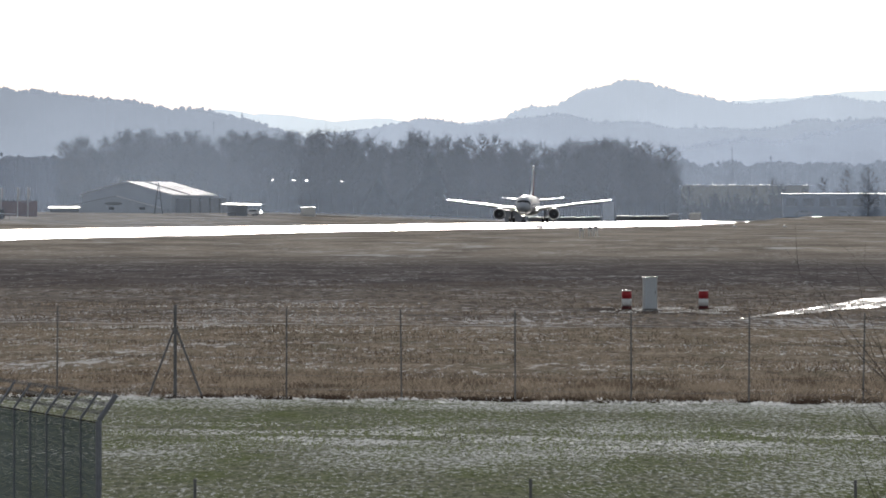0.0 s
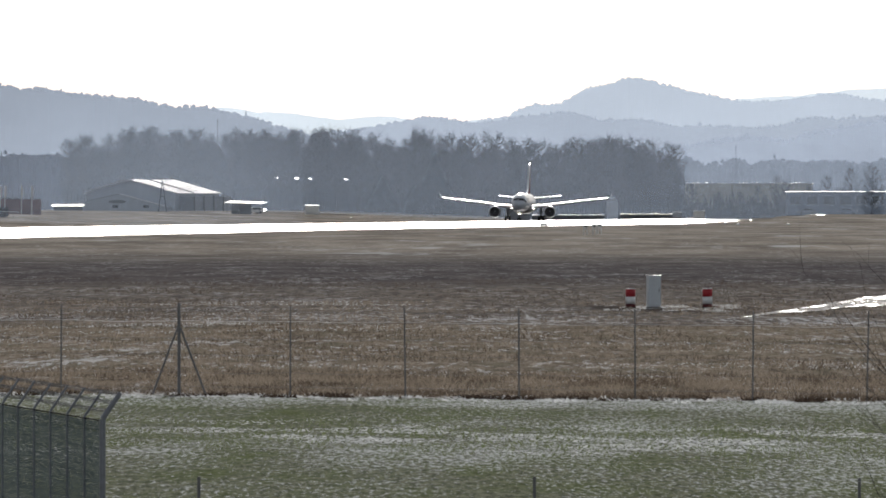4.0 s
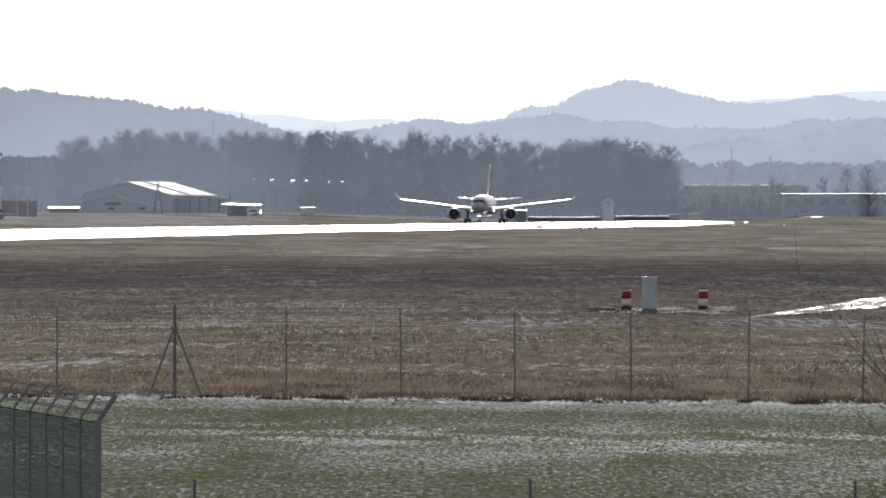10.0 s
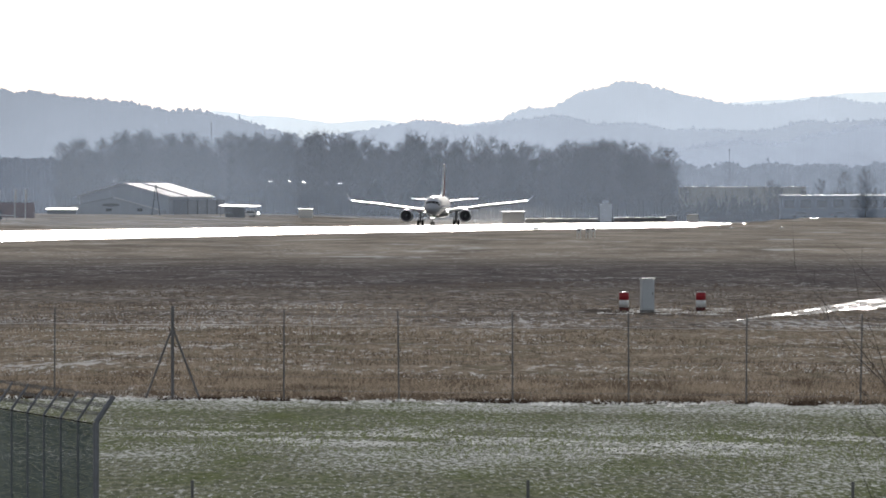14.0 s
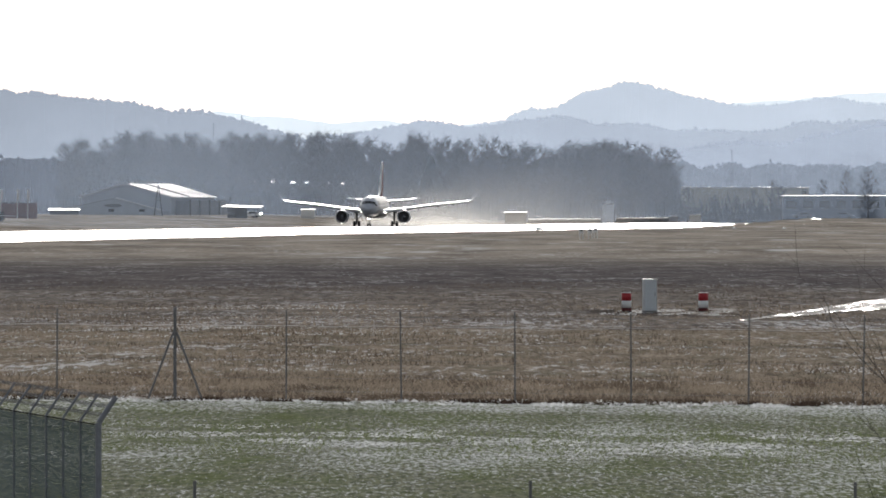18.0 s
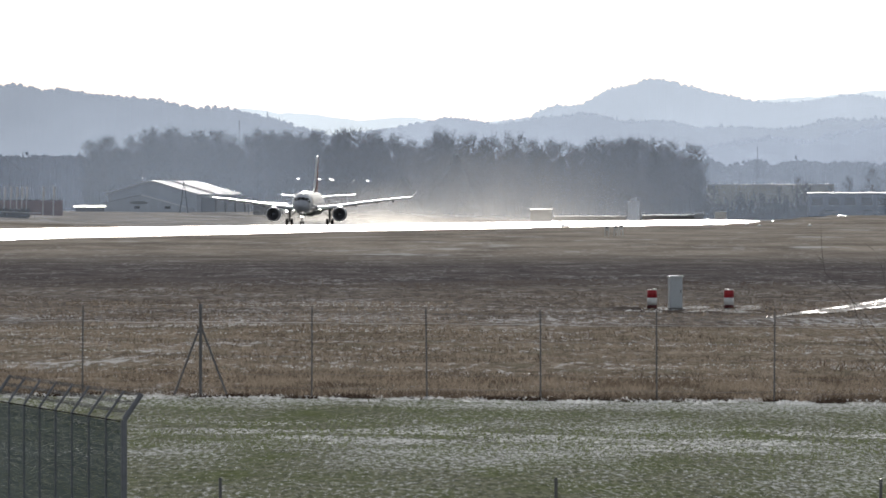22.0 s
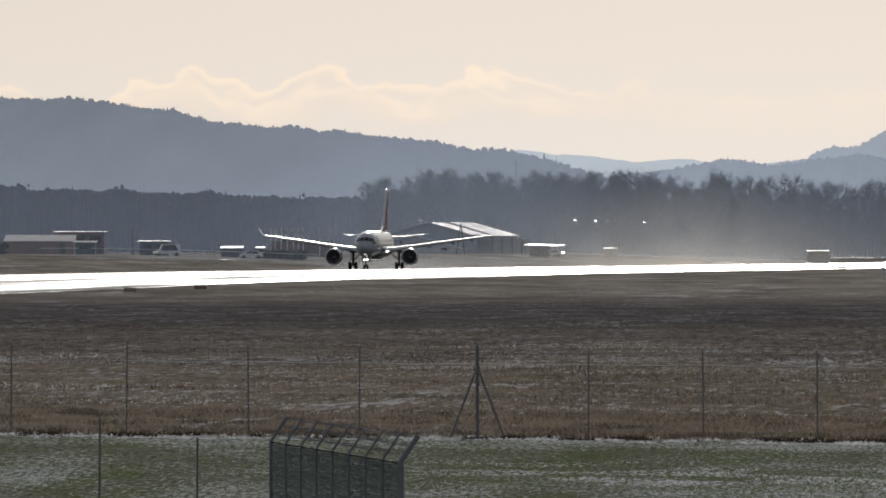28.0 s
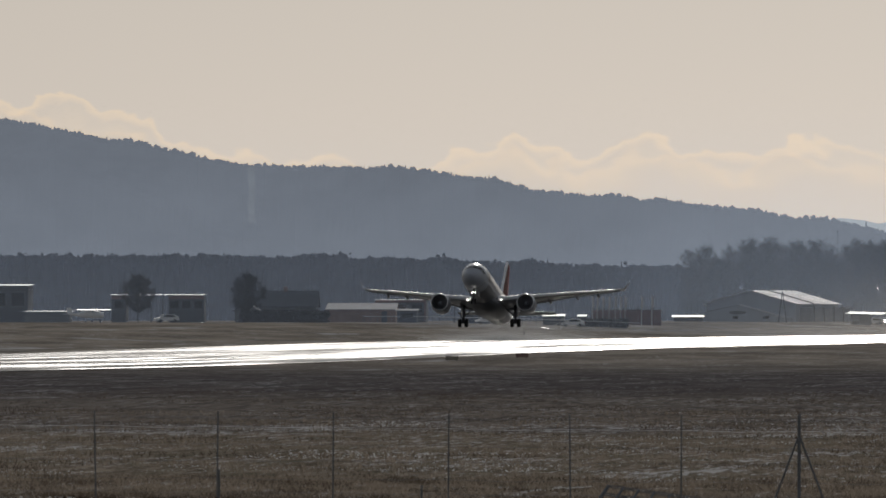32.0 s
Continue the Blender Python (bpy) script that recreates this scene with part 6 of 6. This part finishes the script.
        for v in lamp.verts:
            v.co = Vector((v.co.x + q * 0.8, v.co.y * 0.5 - 0.2, v.co.z + 1.45))
        part("taxi_lamp", lamp, LAMP, gear, "lit taxi lamp", True)
    return r


def spray(name, label, count, length, width, rise, size, seed, taper=0.3):
    """Water thrown up behind the wheels and engines: a drifting cloud of fine drops, thin at its top."""
    rs = np.random.RandomState(seed)
    t = rs.uniform(0, 1, count) ** 1.15
    y = 2 + t * length
    top = rise * (0.12 + 0.88 * t ** 0.8)
    z = rs.exponential(0.33, count) * top
    x = rs.normal(0, 0.38, count) * width * (taper + (1 - taper) * t)
    lump = np.sin(y * 0.045 + seed) * np.sin(z * 0.5 + y * 0.021) + 0.6 * np.sin(y * 0.13 + z * 0.8) + rs.normal(0, 0.9, count)
    keep = (z < top * 1.7) & (lump > -0.8 + 0.7 * (t - 0.6))
    c = np.stack([x, y, z + 0.05], 1)[keep]
    n = len(c)
    d = rs.normal(0, 1, (n, 3, 3))
    d /= np.linalg.norm(d, axis=2, keepdims=True)
    v = (c[:, None, :] + d * (size * rs.uniform(0.6, 1.3, (n, 1, 1)))).reshape(-1, 3)
    ob = raw(name, v.tolist(), np.arange(3 * n).reshape(-1, 3).tolist(), SPRAY)
    return tagged(ob, label, "spray", kind="stuff")


def mist_mat(name, alpha, half, tall):
    """Backlit water mist, thinning upwards and to its sides, uneven inside."""
    m = bpy.data.materials.new(name)
    m.use_nodes = True
    nt = m.node_tree
    nt.nodes.clear()
    N, L = nt.nodes.new, nt.links.new
    out, mx, tr, tl = N("ShaderNodeOutputMaterial"), N("ShaderNodeMixShader"), N("ShaderNodeBsdfTransparent"), N("ShaderNodeBsdfTranslucent")
    tl.inputs[0].default_value = (0.90, 0.87, 0.83, 1)
    tc, sep, nz = N("ShaderNodeTexCoord"), N("ShaderNodeSeparateXYZ"), N("ShaderNodeTexNoise")
    L(tc.outputs["Object"], sep.inputs[0]), L(tc.outputs["Object"], nz.inputs[0])
    nz.inputs["Scale"].default_value, nz.inputs["Detail"].default_value = 0.16, 4

    def calc(op, a, b):
        n = N("ShaderNodeMath")
        n.operation = op
        for i, v in enumerate((a, b)):
            if isinstance(v, (int, float)):
                n.inputs[i].default_value = v
            else:
                L(v, n.inputs[i])
        return n.outputs[0]
    side = calc("POWER", 2.718, calc("MULTIPLY", calc("POWER", calc("ABSOLUTE", calc("DIVIDE", sep.outputs[0], half * 0.45), 0), 2.0), -1.0))
    lift = calc("ADD", calc("POWER", 2.718, calc("DIVIDE", sep.outputs[2], -tall * 0.4)), calc("MULTIPLY", calc("POWER", 2.718, calc("DIVIDE", sep.outputs[2], -1.1)), 1.7))
    lump = N("ShaderNodeMapRange")
    lump.inputs[1].default_value, lump.inputs[2].default_value, lump.inputs[3].default_value, lump.inputs[4].default_value = 0.3, 0.65, 0.72, 1.15
    L(nz.outputs[0], lump.inputs[0])
    top = N("ShaderNodeMapRange")
    top.inputs[1].default_value, top.inputs[2].default_value, top.inputs[3].default_value, top.inputs[4].default_value = tall * 0.75, tall, 1.0, 0.0
    L(sep.outputs[2], top.inputs[0])
    a = calc("MULTIPLY", calc("MULTIPLY", side, lift), calc("MULTIPLY", calc("MULTIPLY", lump.outputs[0], alpha), top.outputs[0]))
    L(a, mx.inputs[0]), L(tr.outputs[0], mx.inputs[1]), L(tl.outputs[0], mx.inputs[2])
    L(mx.outputs[0], out.inputs[0])
    return m


def mist_billow(half, tall, alpha, seed):
    """One domed billow of the backlit mist that the jet leaves hanging over the runway."""
    r = thing("spray_mist", pose(0, 0, 0), "drifting backlit water mist hanging over the runway", "mist", "mist billows behind the jet")
    bm, rows = bmesh.new(), []
    for j in range(9):
        f = j / 8
        rows.append([Vector((half * (2 * i / 16 - 1), 6 * (2 * i / 16 - 1) ** 2 + 5 * f * f, tall * f)) for i in range(17)])
    loft(bm, rows, close=False, caps=False)
    part("billow", bm, mist_mat("spray_mist", alpha, half, tall), r, "", True, Matrix.Translation((0.6 * math.sin(seed * 2.1), 0, 0)))
    return r


AIRLINER = airliner()
NEAR_SPRAY = spray("wheel_spray", "fine white water spray thrown up by the wheels", 90000, 46, 15, 2.9, 0.035, 1, 0.7)
# billows that follow the wheels, then those that stay where the jet has passed: distance, half width, height, density
WAKE = [(30, mist_billow(15, 6, 0.62, 0)), (120, mist_billow(21, 9, 0.52, 1))]
HANGING = [(y, mist_billow(w, h, a, k + 2)) for k, (y, w, h, a) in enumerate((
    (3000, 38, 16, 0.2), (2810, 37, 18, 0.3), (2640, 35, 18, 0.34), (2470, 30, 15, 0.26), (2290, 25, 11, 0.18)))]

# distance along y by whole seconds
RUN = [3015.1, 3012.3, 3007.9, 3001.9, 2994.0, 2984.1, 2972.3, 2958.3, 2942.2, 2923.8, 2903.2, 2880.3, 2855.1, 2827.5, 2797.6, 2765.4, 2730.9,
       2694.1, 2655.1, 2613.9, 2570.5, 2525.1, 2477.6, 2428.0, 2376.6, 2323.2, 2268.1, 2211.1, 2152.5, 2092.1, 2030.2, 1966.6, 1901.4]
NOSE_UP = {28: 0.0, 29: 2.0, 30: 5.2, 31: 8.9, 32: 11.2}
LIFT = {31: 0.3, 32: 1.7}
YAW = {29: 0.3, 30: 0.0, 31: -0.4, 32: -0.8}
ASIDE = {23: -0.05, 24: -0.15, 25: -0.3, 26: -0.38, 27: -0.44, 28: -0.48, 29: -0.45, 30: -0.42, 31: -0.5, 32: -0.5}
FLEX = {24: 0.3, 25: 0.4, 26: 0.5, 27: 0.7, 28: 0.9, 29: 1.3, 30: 2.2, 31: 3.2, 32: 3.3}


def on_runway(y, z, up=0.0, yaw=0.45, aside=0.0):
    return Matrix.Translation((runway_x(y) + aside, y, along(y) + 0.035 + z)) @ pose(0, 0, 0, 0, 0, -math.degrees(HEAD) + yaw) @ pose(0, 0, 0, -up, 0, 0)


def motions():
    walk(AIRLINER, [(t, on_runway(y, LIFT.get(t, 0.0), NOSE_UP.get(t, 0.0), YAW.get(t, 0.45), ASIDE.get(t, 0.0))) for t, y in enumerate(RUN)])
    # the wings bend upwards as they take the load
    for w in [o for o in AIRLINER.children if o.name.startswith("wing") and "fairing" not in o.name and "lamp" not in o.name]:
        s = 1 if w.data.vertices[0].co.x > 0 else -1
        root = Matrix.Translation((1.5 * s, 0, 2.6))
        walk(w, [(t, root @ pose(0, 0, 0, 0, -s * FLEX.get(t, 0.0 if t < 28 else 0.0), 0) @ root.inverted()) for t in range(33)])
    depth = [(0, -9), (8, -9), (10, -3.0), (13, -1.0), (17, -0.2), (20, 0), (32, 0)]

    def sunk(t, rows):
        for (a, za), (b, zb) in zip(rows, rows[1:]):
            if a <= t <= b:
                return za + (zb - za) * (t - a) / (b - a)
    walk(NEAR_SPRAY, [(t, on_runway(y, sunk(t, depth))) for t, y in enumerate(RUN)])
    deep = [(0, -12), (9, -12), (12, -6), (15, -3), (18, -1.0), (20.5, 0), (24, -1.0), (27, -4), (32, -9)]
    for back, m in WAKE:
        walk(m, [(t, on_runway(y + back, sunk(t, deep))) for t, y in enumerate(RUN)])
    # each hanging billow wells up as the jet has gone by, drifts with the wind and settles
    for y0, m in HANGING:
        gone = next(t for t, y in enumerate(RUN) if y < y0 - 30)
        grow = max(gone, 12)
        rows = [(0, -24), (grow, -24), (grow + 2.5, -8), (grow + 5, -2.5), (grow + 8, -1.5), (grow + 14, -6), (60, -24)]
        walk(m, [(t, on_runway(y0 + max(0, t - gone) * 3.0, sunk(t, rows))) for t in range(33)])


motions()
